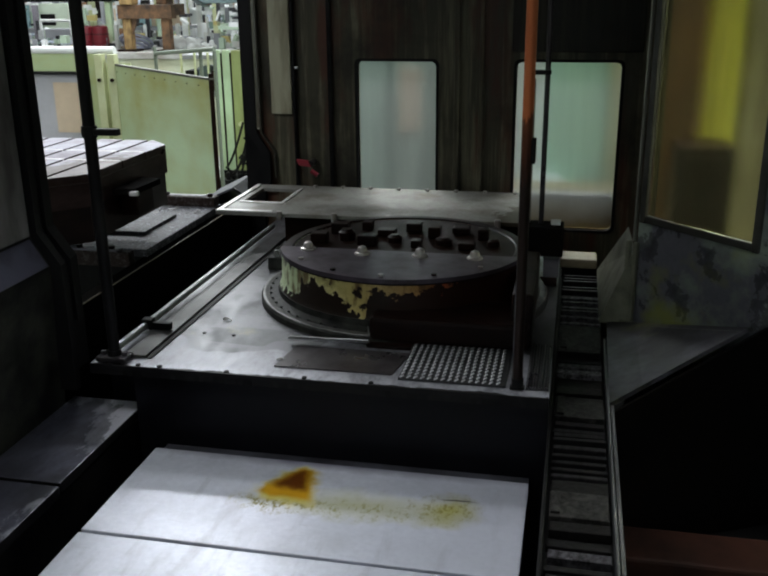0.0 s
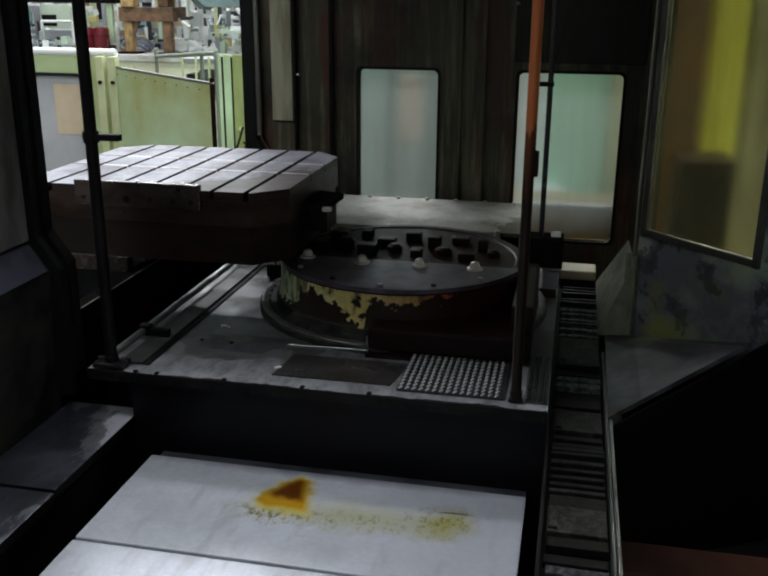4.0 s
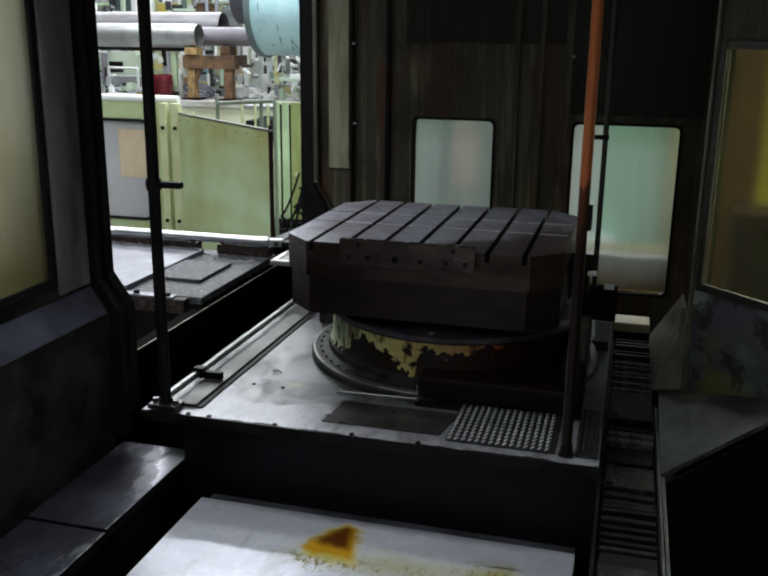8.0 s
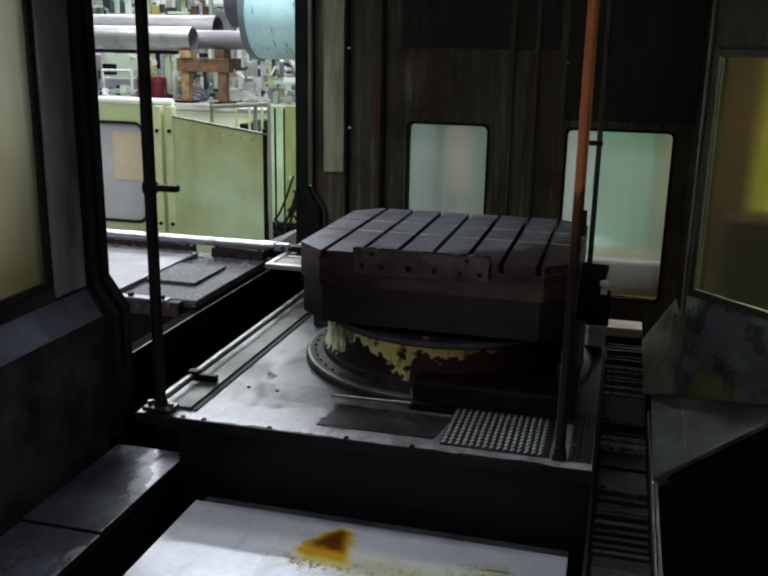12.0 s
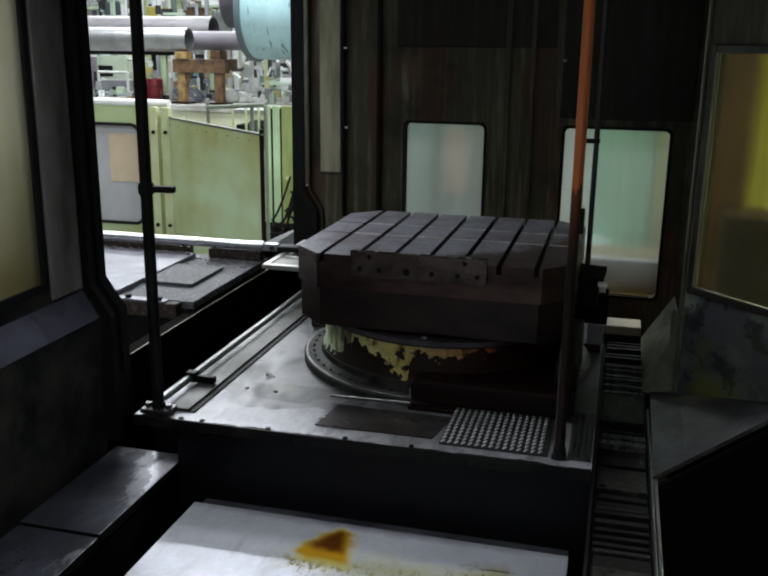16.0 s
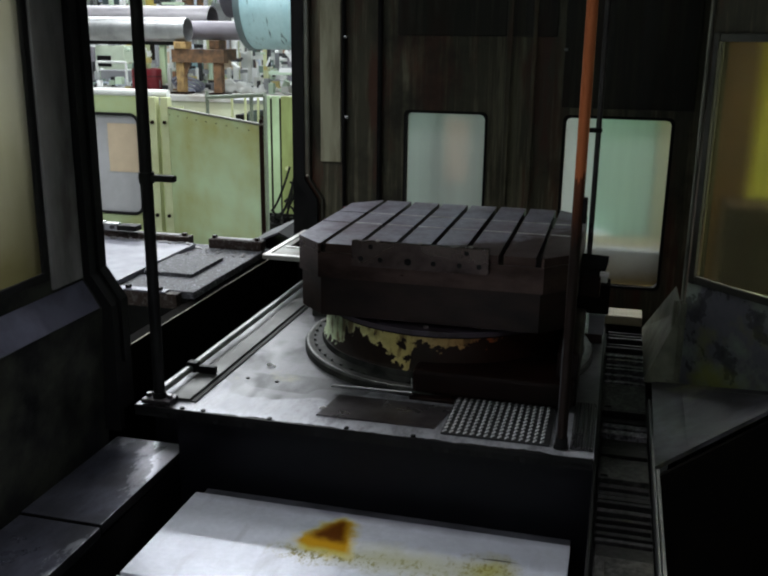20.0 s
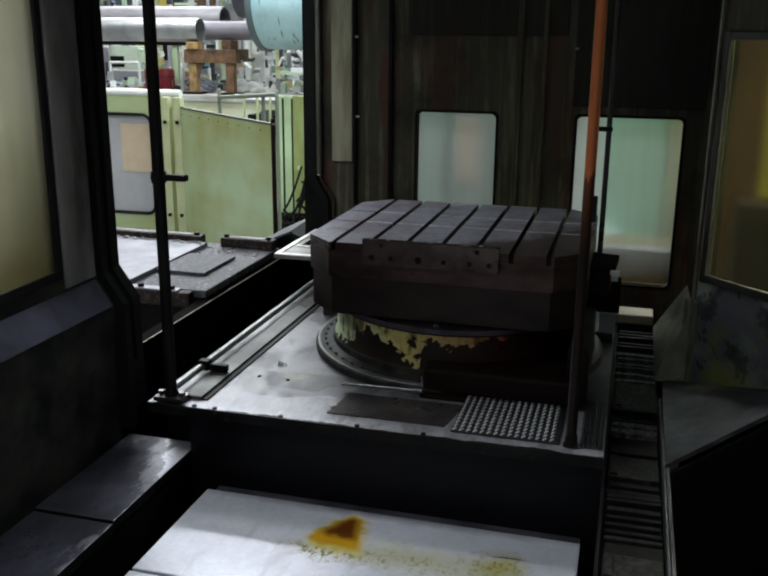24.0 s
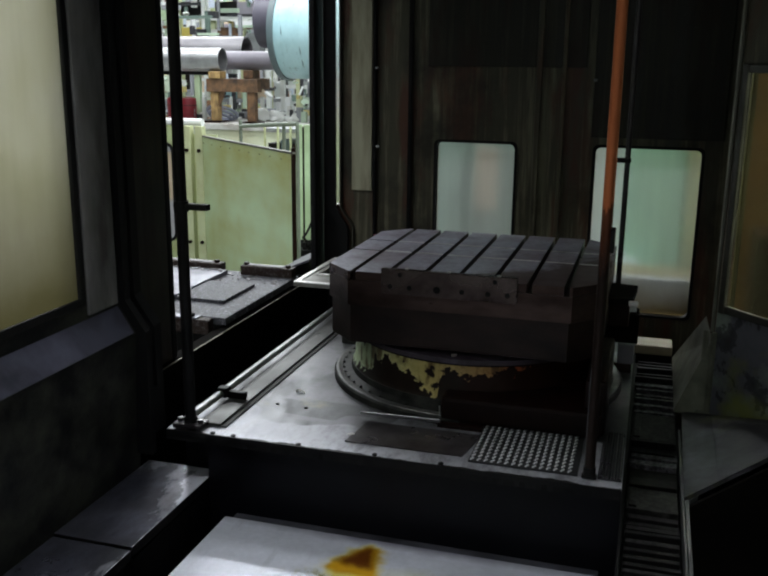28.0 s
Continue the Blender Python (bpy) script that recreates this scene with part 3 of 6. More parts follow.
solid("wall_right_front", slab_on(NB(), [(0.70, -2.4, FLOOR), (0.70, 0.17, FLOOR), (0.70, 0.17, -0.12), (0.70, -2.4, -0.12)], 0.02), M_MATT, "black side of the conveyor trough")

solid("beam", quad_box(NB(), 0.73, 1.9, 0.0, 0.16, -0.52, -0.45, 0.01), surface("rust_brown_beam", (0.085, 0.03, 0.018), (0.02, 0.009, 0.006), 0.55, 0.0, 20, 4, 1.0), "rust-brown beam deep in the machine base")

# ---- bed and covers ----
def bed_mat():
    """Worn steel plate, wet: bright wiped patches, grey film, dark oil, a rubbed front edge; stronger light in front is
    painted in.
    """
    m, nt, bsdf, co = base_mat("wet_bed_plate")
    big, mid, fine = noise_tex(nt, co, 2.6, 3, 0.45, (1.3, 0.8, 1)), noise_tex(nt, co, 7, 8, 0.72, (0.7, 2.2, 1)), noise_tex(nt, co, 70, 4)
    wiped = noise_tex(nt, co, 3.4, 2, 0.4, (0.8, 1.5, 1))
    c = mixc(nt, fine, (0.1, 0.1, 0.11), (0.152, 0.152, 0.162))
    c = mixc(nt, ramp(nt, big, [(0.5, (0, 0, 0)), (0.53, (1, 1, 1))]), c, (0.22, 0.22, 0.235))
    c = mixc(nt, ramp(nt, wiped, [(0.44, (0.9, 0.9, 0.9)), (0.45, (0, 0, 0))]), c, (0.1, 0.1, 0.108))
    c = mixc(nt, ramp(nt, mid, [(0.34, (0.8, 0.8, 0.8)), (0.48, (0, 0, 0))]), c, (0.11, 0.11, 0.115))
    c = mixc(nt, ramp(nt, noise_tex(nt, co, 5.3, 5), [(0.6, (0, 0, 0)), (0.68, (0.6, 0.6, 0.6))]), c, (0.3, 0.29, 0.2))
    sep = nt.nodes.new("ShaderNodeSeparateXYZ")
    nt.links.new(co, sep.inputs[0])
    edge = ramp(nt, sep.outputs[1], [(0.02, (0.8, 0.8, 0.8)), (0.06, (0, 0, 0))])
    shore = nt.nodes.new("ShaderNodeMath")
    shore.operation = "MULTIPLY_ADD"
    nt.links.new(noise_tex(nt, co, 2.2, 3, 0.5, (1, 0.6, 1)), shore.inputs[0])
    shore.inputs[1].default_value = 0.9
    nt.links.new(sep.outputs[1], shore.inputs[2])
    # Stronger light on the plate's front, painted as a paler zone with uneven border
    c = mixc(nt, ramp(nt, shore.outputs[0], [(0.69, (0.8, 0.8, 0.8)), (0.705, (0.0, 0.0, 0.0))]), c, (0.42, 0.42, 0.465))
    c = mixc(nt, edge, c, (0.5, 0.5, 0.55))
    smear = noise_tex(nt, co, 11, 8, 0.75, (1.6, 0.7, 1))
    c = mixc(nt, ramp(nt, smear, [(0.4, (0.75, 0.75, 0.75)), (0.56, (0, 0, 0))]), c, (0.12, 0.12, 0.13))
    nt.links.new(c, bsdf.inputs["Base Color"])
    nt.links.new(ramp(nt, smear, [(0.35, (0.34, 0.34, 0.34)), (0.65, (0.62, 0.62, 0.62))]), bsdf.inputs["Roughness"])
    bsdf.inputs["Metallic"].default_value = 0.5
    b = nt.nodes.new("ShaderNodeBump")
    b.inputs["Strength"].default_value, b.inputs["Distance"].default_value = 0.12, 0.004
    nt.links.new(mid, b.inputs["Height"])
    nt.links.new(b.outputs[0], bsdf.inputs["Normal"])
    return m


rg = random.Random(31)
edge_pts = [(-0.775 + 1.3 * k / 90, rg.uniform(-0.0015, 0.0015)) for k in range(91)]
bm = prism(NB(), edge_pts + [(0.525, 1.86), (-0.775, 1.86)], -0.03, 0.0)
plate = solid("bed_plate", bm, bed_mat(), "worn steel bed plate, wet with coolant")
plate.data.materials.append(M_BLACK)
for face in plate.data.polygons:
    face.material_index = 0 if face.normal.z > 0.3 else 1
inner_pts, depth = [], 0.006
for k in range(140):
    depth = min(0.016, max(0.002, depth + rg.uniform(-0.004, 0.004)))
    inner_pts.append((-0.774 + 1.298 * k / 139, depth))
solid("trim_18", prism(NB(), [(-0.774, -0.003)] + [(0.524, -0.003)] + inner_pts[::-1], -0.012, 0.0015), M_BLACK, "ragged black grime along the bed's front edge")
solid("bed_front", prism(NB(), [(-0.775, 0.11), (-0.648, 0.11), (-0.648, 0.012), (0.525, 0.012), (0.525, 1.86), (-0.775, 1.86)], FLOOR + 0.101, -0.031), M_FRONT, "black front face of the machine bed")
solid("bed_floor", quad_box(NB(), -0.93, 1.6, -2.4, 1.9, FLOOR + 0.001, FLOOR + 0.1), M_BLACK, "black chip pan under the machine")


def cover_mat():
    """Bright cover sheet with one rust-orange coolant stain, a scatter of yellow drips and painted shade along its
    back.
    """
    m, nt, bsdf, co = base_mat("stained_cover_sheet")
    fine, big = noise_tex(nt, co, 60, 6), noise_tex(nt, co, 3, 5)
    c = mixc(nt, ramp(nt, fine, [(0.3, (0, 0, 0)), (0.7, (1, 1, 1))]), (0.61, 0.63, 0.72), (0.71, 0.73, 0.82))
    c = mixc(nt, ramp(nt, noise_tex(nt, co, 24, 7, 0.75, (0.5, 2.5, 1)), [(0.58, (0, 0, 0)), (0.72, (0.35, 0.35, 0.35))]), c, (0.42, 0.42, 0.47))
    c = mixc(nt, ramp(nt, big, [(0.42, (0, 0, 0)), (0.66, (0.7, 0.7, 0.7))]), c, (0.4, 0.41, 0.46))
    # Soft grey streaks along the sheet: reflections of the poles, painted in
    c = mixc(nt, ramp(nt, noise_tex(nt, co, 5, 6, 0.6, (3, 0.6, 1)), [(0.55, (0, 0, 0)), (0.72, (0.5, 0.5, 0.5))]), c, (0.3, 0.3, 0.34))
    geo = nt.nodes.new("ShaderNodeNewGeometry").outputs["Position"]

    def blob(x, y, sx, sy, lo, hi, wob):
        wobble = nt.nodes.new("ShaderNodeVectorMath")
        wobble.operation = "MULTIPLY_ADD"
        nz = nt.nodes.new("ShaderNodeTexNoise")
        nz.inputs["Scale"].default_value = 14
        nt.links.new(geo, nz.inputs["Vector"])
        nt.links.new(nz.outputs[1], wobble.inputs[0])
        wobble.inputs[1].default_value = (wob, wob, 0)
        nt.links.new(geo, wobble.inputs[2])
        mp = nt.nodes.new("ShaderNodeMapping")
        mp.inputs["Location"].default_value = (-(x + wob / 2) / sx, -(y + wob / 2) / sy, 0)
        mp.inputs["Scale"].default_value = (1 / sx, 1 / sy, 0)
        nt.links.new(wobble.outputs[0], mp.inputs[0])
        ln = nt.nodes.new("ShaderNodeVectorMath")
        ln.operation = "LENGTH"
        nt.links.new(mp.outputs[0], ln.inputs[0])
        return ramp(nt, ln.outputs["Value"], [(lo, (1, 1, 1)), (hi, (0, 0, 0))])

    def wedge(edges, soft, wob):
        """Inside of a convex patch on the sheet: edges as (nx, ny, d), with wobbling borders."""
        nz = nt.nodes.new("ShaderNodeTexNoise")
        nz.inputs["Scale"].default_value = 22
        nt.links.new(geo, nz.inputs["Vector"])
        out = None
        for nx, ny, d in edges:
            dot = nt.nodes.new("ShaderNodeVectorMath")
            dot.operation = "DOT_PRODUCT"
            nt.links.new(geo, dot.inputs[0])
            dot.inputs[1].default_value = (nx, ny, 0)
            add = nt.nodes.new("ShaderNodeMath")
            add.operation = "MULTIPLY_ADD"
            nt.links.new(nz.outputs[0], add.inputs[0])
            add.inputs[1].default_value = wob
            nt.links.new(dot.outputs["Value"], add.inputs[2])
            mr = nt.nodes.new("ShaderNodeMapRange")
            mr.interpolation_type = "SMOOTHSTEP"
            mr.inputs[1].default_value, mr.inputs[2].default_value = d + wob / 2 - soft, d + wob / 2 + soft
            mr.inputs[3].default_value, mr.inputs[4].default_value = 1.0, 0.0
            nt.links.new(add.outputs[0], mr.inputs[0])
            if out is None:
                out = mr.outputs[0]
            else:
                mul = nt.nodes.new("ShaderNodeMath")
                mul.operation = "MULTIPLY"
                nt.links.new(out, mul.inputs[0])
                nt.links.new(mr.outputs[0], mul.inputs[1])
                out = mul.outputs[0]
        return out

    def times(a_, b_):
        f = nt.nodes.new("ShaderNodeMath")
        f.operation = "MULTIPLY"
        nt.links.new(a_, f.inputs[0])
        nt.links.new(b_, f.inputs[1])
        return f.outputs[0]

    speck = ramp(nt, noise_tex(nt, geo, 62, 5, 0.8, (1.0, 0.6, 1.0)), [(0.5, (0, 0, 0)), (0.6, (1, 1, 1))])
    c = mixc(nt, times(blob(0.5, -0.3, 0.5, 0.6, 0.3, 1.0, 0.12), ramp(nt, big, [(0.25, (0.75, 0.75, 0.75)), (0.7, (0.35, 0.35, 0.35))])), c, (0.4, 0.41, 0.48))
    # Shade below the bed's front edge, painted as a dark lilac band
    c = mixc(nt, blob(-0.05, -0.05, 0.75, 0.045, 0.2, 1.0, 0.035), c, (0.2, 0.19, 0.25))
    c = mixc(nt, blob(0.06, -0.245, 0.34, 0.085, 0.1, 1.0, 0.08), c, (0.5, 0.5, 0.35))
    c = mixc(nt, times(blob(0.03, -0.265, 0.36, 0.06, 0.3, 1.0, 0.06), speck), c, (0.34, 0.33, 0.16))
    c = mixc(nt, times(blob(-0.14, -0.27, 0.12, 0.055, 0.5, 1.0, 0.05), speck), c, (0.2, 0.17, 0.04))
    c = mixc(nt, blob(0.30, -0.225, 0.1, 0.085, 0.1, 1.1, 0.08), c, (0.4, 0.38, 0.14))
    c = mixc(nt, times(blob(0.29, -0.215, 0.12, 0.08, 0.2, 1.0, 0.06), speck), c, (0.22, 0.19, 0.03))
    c = mixc(nt, blob(0.315, -0.175, 0.06, 0.004, 0.4, 1.0, 0.012), c, (0.06, 0.05, 0.04))
    halo = [(-0.8, 0.6, 0.05), (0.25, 1.0, -0.112), (1.0, 0.18, -0.095), (-0.1, -1.0, 0.275), (-1.0, -0.25, 0.265)]
    c = mixc(nt, wedge(halo, 0.022, 0.06), c, (0.66, 0.56, 0.14))
    stain = [(-0.8, 0.6, 0.04), (0.25, 1.0, -0.12), (1.0, 0.18, -0.102), (-0.1, -1.0, 0.252), (-1.0, -0.25, 0.262)]
    c = mixc(nt, wedge(stain, 0.014, 0.035), c, (0.56, 0.3, 0.01))
    inner = [(-0.8, 0.6, 0.034), (0.25, 1.0, -0.126), (1.0, 0.18, -0.116), (-0.1, -1.0, 0.208), (-1.0, -0.25, 0.235)]
    c = mixc(nt, wedge(inner, 0.018, 0.035), c, (0.13, 0.034, 0.002))
    nt.links.new(c, bsdf.inputs["Base Color"])
    bsdf.inputs["Metallic"].default_value = 0.3
    r = nt.nodes.new("ShaderNodeMapRange")
    r.inputs[3].default_value, r.inputs[4].default_value = 0.28, 0.46
    nt.links.new(big, r.inputs[0])
    nt.links.new(r.outputs[0], bsdf.inputs["Roughness"])
    return m


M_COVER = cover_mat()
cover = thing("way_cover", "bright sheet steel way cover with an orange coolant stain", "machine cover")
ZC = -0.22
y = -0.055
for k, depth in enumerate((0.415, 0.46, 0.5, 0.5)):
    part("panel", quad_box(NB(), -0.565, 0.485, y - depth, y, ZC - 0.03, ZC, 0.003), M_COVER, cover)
    y -= depth + 0.011
part("rear_strip", quad_box(NB(), -0.56, 0.483, -0.054, 0.010, ZC - 0.04, ZC - 0.022, 0.002), surface("dull_lilac_gutter", (0.09, 0.09, 0.11), (0.01, 0.01, 0.012), 0.35, 0.5, 20, 4, 1.0), cover, "dull oily strip behind the cover")
part("skirt", quad_box(NB(), -0.56, 0.48, -1.9, -0.06, FLOOR + 0.1, ZC - 0.035), M_BLACK, cover)

side = thing("side_cover", "dull steel cover plate beside the way cover, partly worn, with a painted reflection", "machine cover")


def side_mat():
    """Dull oily sheet, rubbed in torn patches at its far end, where a reflection is painted bright."""
    m, nt, bsdf, co = base_mat("dull_side_sheet")
    big, fine = noise_tex(nt, co, 4.5, 6, 0.65), ramp(nt, noise_tex(nt, co, 30, 7, 0.75, (1, 0.5, 1)), [(0.32, (0, 0, 0)), (0.68, (1, 1, 1))])
    c = mixc(nt, fine, (0.04, 0.042, 0.06), (0.12, 0.12, 0.16))
    c = mixc(nt, ramp(nt, noise_tex(nt, co, 3, 5), [(0.4, (0.8, 0.8, 0.8)), (0.6, (0, 0, 0))]), c, (0.035, 0.035, 0.04))
    sep = nt.nodes.new("ShaderNodeSeparateXYZ")
    nt.links.new(co, sep.inputs[0])

    def unit(src, a0, a1):
        mr = nt.nodes.new("ShaderNodeMapRange")
        mr.inputs[1].default_value, mr.inputs[2].default_value = a0, a1
        nt.links.new(src, mr.inputs[0])
        return mr.outputs[0]

    corner = mixc(nt, 0.5, unit(sep.outputs[0], -0.80, -0.67), unit(sep.outputs[1], -0.3, 0.1))
    torn = noise_tex(nt, co, 9, 8, 0.7, (1.6, 0.8, 1))
    bright = ramp(nt, mixc(nt, 0.5, torn, corner), [(0.48, (0, 0, 0)), (0.5, (0.17, 0.17, 0.17)), (0.575, (0.33, 0.33, 0.33)), (0.595, (1, 1, 1))])
    c = mixc(nt, bright, c, (0.74, 0.74, 0.82))
    nt.links.new(c, bsdf.inputs["Base Color"])
    nt.links.new(ramp(nt, big, [(0.3, (0.25, 0.25, 0.25)), (0.7, (0.5, 0.5, 0.5))]), bsdf.inputs["Roughness"])
    bsdf.inputs["Metallic"].default_value = 0.5
    return m


M_SIDE = side_mat()
for y0, y1, z in ((-0.385, 0.09, -0.155), (-2.0, -0.389, -0.161)):
    sp = part("panel", quad_box(NB(), LOW, -0.662, y0, y1, z - 0.03, z, 0.003), M_SIDE, side)
    sp.data.materials.append(M_BLACK)
    for face in sp.data.polygons:
        face.material_index = 0 if face.normal.z > 0.5 else 1
part("skirt", quad_box(NB(), LOW, -0.668, -2.0, 0.085, FLOOR + 0.1, -0.195), M_BLACK, side)

# Conveyor at the right
M_RAIL = surface("worn_rail_edge", (0.11, 0.11, 0.115), (0.03, 0.03, 0.03), 0.4, 0.6, 30, 6, 0.8)
conv = thing("chip_conveyor", "dark hinged-plate chip conveyor with ribbed segments", "conveyor")
part("trough", quad_box(NB(), 0.53, 0.682, -1.9, 1.45, FLOOR + 0.1, -0.125), M_BLACK, conv)
part("side_rail", quad_box(NB(), 0.6805, 0.688, -1.9, 0.66, -0.14, -0.078, 0.002), M_RAIL, conv, "bright worn edge rail")
part("side_rail", quad_box(NB(), 0.690, 0.70, -1.9, 0.30, -0.14, -0.084, 0.002), M_RAIL, conv, "bright worn edge rail")
part("side_rail", quad_box(NB(), 0.525, 0.533, -1.9, 1.45, -0.14, -0.085, 0.002), M_BLACK, conv)


def slat_mat(name, lo, hi):
    """Oily steel slats, each rubbed more or less bright."""
    m, nt, bsdf, co = base_mat(name)
    one = nt.nodes.new("ShaderNodeObjectInfo").outputs["Random"]
    c = mixc(nt, one, lo, hi)
    big = noise_tex(nt, co, 14, 6, 0.7, (1.5, 1, 1))
    c = mixc(nt, ramp(nt, big, [(0.44, (0, 0, 0)), (0.62, (0.9, 0.9, 0.9))]), c, (0.008, 0.007, 0.007))
    crust = noise_tex(nt, co, 48, 6, 0.7)
    c = mixc(nt, ramp(nt, crust, [(0.4, (0.8, 0.8, 0.8)), (0.56, (0, 0, 0))]), c, (0.004, 0.004, 0.004))
    nt.links.new(c, bsdf.inputs["Base Color"])
    b = nt.nodes.new("ShaderNodeBump")
    b.inputs["Strength"].default_value, b.inputs["Distance"].default_value = 0.5, 0.004
    nt.links.new(crust, b.inputs["Height"])
    nt.links.new(b.outputs[0], bsdf.inputs["Normal"])
    bsdf.inputs["Metallic"].default_value, bsdf.inputs["Roughness"].default_value = 0.2, 0.55
    bsdf.inputs["Specular IOR Level"].default_value = 0.12
    return m


M_SLAT = slat_mat("oily_conveyor_slat", (0.005, 0.005, 0.0055), (0.032, 0.03, 0.032))
M_SLAT_BRIGHT = slat_mat("rubbed_conveyor_slat", (0.08, 0.076, 0.085), (0.17, 0.16, 0.18))
M_SLAT_PLATE = slat_mat("mottled_hinge_plate", (0.03, 0.029, 0.028), (0.05, 0.048, 0.044))
M_SLAT_GAP = slat_mat("black_hinge_gap", (0.006, 0.006, 0.006), (0.014, 0.012, 0.011))
# From the far end towards the operator: rubbed slats, flat hinge plates, dark gaps, dull slats
RUNS = ((1.42, 1.12, "dull"), (1.12, 0.78, "bright"), (0.78, 0.585, "plate"), (0.585, 0.49, "dull"), (0.49, 0.37, "bright"), (0.37, 0.25, "gap"),
        (0.25, 0.09, "plate"), (0.09, -0.23, "dull"), (-0.23, -0.29, "gap"), (-0.29, -0.4, "plate"), (-0.4, -0.5, "gap"), (-0.5, -0.56, "bright"), (-0.56, -1.3, "dull"))
PITCH = {"dull": 0.034, "bright": 0.052, "plate": 1.0, "gap": 0.06}
rc = random.Random(12)
for y1, y0, kind_ in RUNS:
    n = max(1, round((y1 - y0) / PITCH[kind_]))
    step = (y1 - y0) / n
    for k in range(n):
        wide = {"dull": 0.55, "bright": 0.5, "plate": 0.96, "gap": 0.8}[kind_] * step * (1 if kind_ == "plate" else rc.uniform(0.75, 1.3))
        bm = quad_box(NB(), 0.537 + rc.uniform(0, 0.008), 0.678 - rc.uniform(0, 0.006), -wide / 2, wide / 2, -0.022, 0.0, 0.0025)
        if kind_ == "plate":
            quad_box(bm, 0.545, 0.566, -wide / 2 + 0.01, wide / 2 - 0.01, 0.0, 0.006, 0.002)
        sl = part("slat", bm, {"dull": M_SLAT, "bright": M_SLAT_BRIGHT, "plate": M_SLAT_PLATE, "gap": M_SLAT_GAP}[kind_], conv)
        sl.location = (0, y1 - step * (k + 0.5), {"dull": -0.1, "bright": -0.092, "plate": -0.094, "gap": -0.103}[kind_] + rc.uniform(-0.004, 0.004))
        sl.rotation_euler = (rc.uniform(-0.08, 0.08), rc.uniform(-0.015, 0.015), 0)

# Rods and rails along the bed's left edge
rail = thing("edge_rail", "round steel rod along the bed edge on a flat strip", "rail")
part("rod", rod(NB(), (-0.722, 0.07, 0.025), (-0.722, 1.50, 0.025), 0.011), M_GALV, rail, smooth=True)
part("strip", quad_box(NB(), -0.70, -0.63, 0.06, 1.45, 0.001, 0.01, 0.002), surface("dull_strip_steel", (0.1, 0.1, 0.098), (0.03, 0.028, 0.024), 0.5, 0.45, 30, 4, 1.0), rail)
part("groove", quad_box(NB(), -0.628, -0.612, 0.06, 1.30, 0.001, 0.004), M_RUBBER, rail)
part("clamp", quad_box(NB(), -0.705, -0.64, 0.255, 0.275, 0.012, 0.035, 0.004), M_BLACK, rail)
part("clamp", quad_box(NB(), -0.735, -0.70, 0.25, 0.28, 0.012, 0.045, 0.004), M_BLACK, rail)


def pole(name, x, y, r, mat_, foot, label, z0=0.004, half=0.045):
    p = thing(name, label, "pipe", at=(x, y, z0))
    part("tube", rod(NB(), (0, 0, 0.03), (0, 0, 1.995), r, 20), mat_, p, smooth=True)
    part("foot", quad_box(NB(), -half, half, -half * 0.65, half * 0.65, 0, 0.3 * half, 0.003), foot, p)
    part("collar", rod(NB(), (0, 0, 0.3 * half), (0, 0, 0.03), r * 1.2, 16), M_BLACK, p, smooth=True)
    for sx in ((-0.033, 0.033) if half > 0.04 else ()):
        part("bolt", rod(NB(), (sx, 0.0, 0.0135), (sx, 0.0, 0.024), 0.009, 6), foot, p)
    return p


def pipe_mat():
    """Copper pipe, bright above; its shade lower down is painted red-brown and thins out upwards in runs."""
    m, nt, bsdf, co = base_mat("shaded_copper_pipe")
    fine, run = noise_tex(nt, co, 24, 5, 0.6, (1, 1, 0.3)), noise_tex(nt, co, 9, 6, 0.7, (2, 2, 0.35))
    c = mixc(nt, fine, (0.42, 0.11, 0.04), (0.66, 0.2, 0.075))
    sep = nt.nodes.new("ShaderNodeSeparateXYZ")
    nt.links.new(co, sep.inputs[0])
    level = nt.nodes.new("ShaderNodeMath")
    level.operation = "MULTIPLY_ADD"
    nt.links.new(run, level.inputs[0])
    level.inputs[1].default_value = 0.5
    nt.links.new(sep.outputs[2], level.inputs[2])
    c = mixc(nt, ramp(nt, level.outputs[0], [(0.8, (1, 1, 1)), (0.98, (0.75, 0.75, 0.75)), (1.25, (0, 0, 0))]), c, (0.013, 0.006, 0.004))
    nt.links.new(c, bsdf.inputs["Base Color"])
    bsdf.inputs["Metallic"].default_value, bsdf.inputs["Roughness"].default_value = 0.6, 0.5
    return m


lp = pole("coolant_pipe", -0.713, 0.035, 0.0165, M_BLACK, M_DARKSTEEL, "black upright pipe with a strap, on the bed's front edge")
part("strap", quad_box(NB(), -0.02, 0.085, -0.012, 0.012, 0.646, 0.664, 0.004), M_RUBBER, lp)
part("strap_ring", rod(NB(), (0, 0, 0.64), (0, 0, 0.67), 0.021, 16), M_RUBBER, lp, smooth=True)
rp = pole("coolant_pipe", 0.440, 0.045, 0.0135, pipe_mat(), M_BLACK, "copper-brown upright pipe on the bed's front edge", half=0.02)
part("clip", quad_box(NB(), -0.004, 0.022, -0.008, 0.03, 0.60, 0.66, 0.004), M_BLACK, rp, "dark pipe clip")
part("drip_edge", rod(NB(), (-0.0125, -0.007, 0.02), (-0.0125, -0.007, 0.3), 0.0016, 8), M_RAIL, rp, "thin bright wire down the pipe")
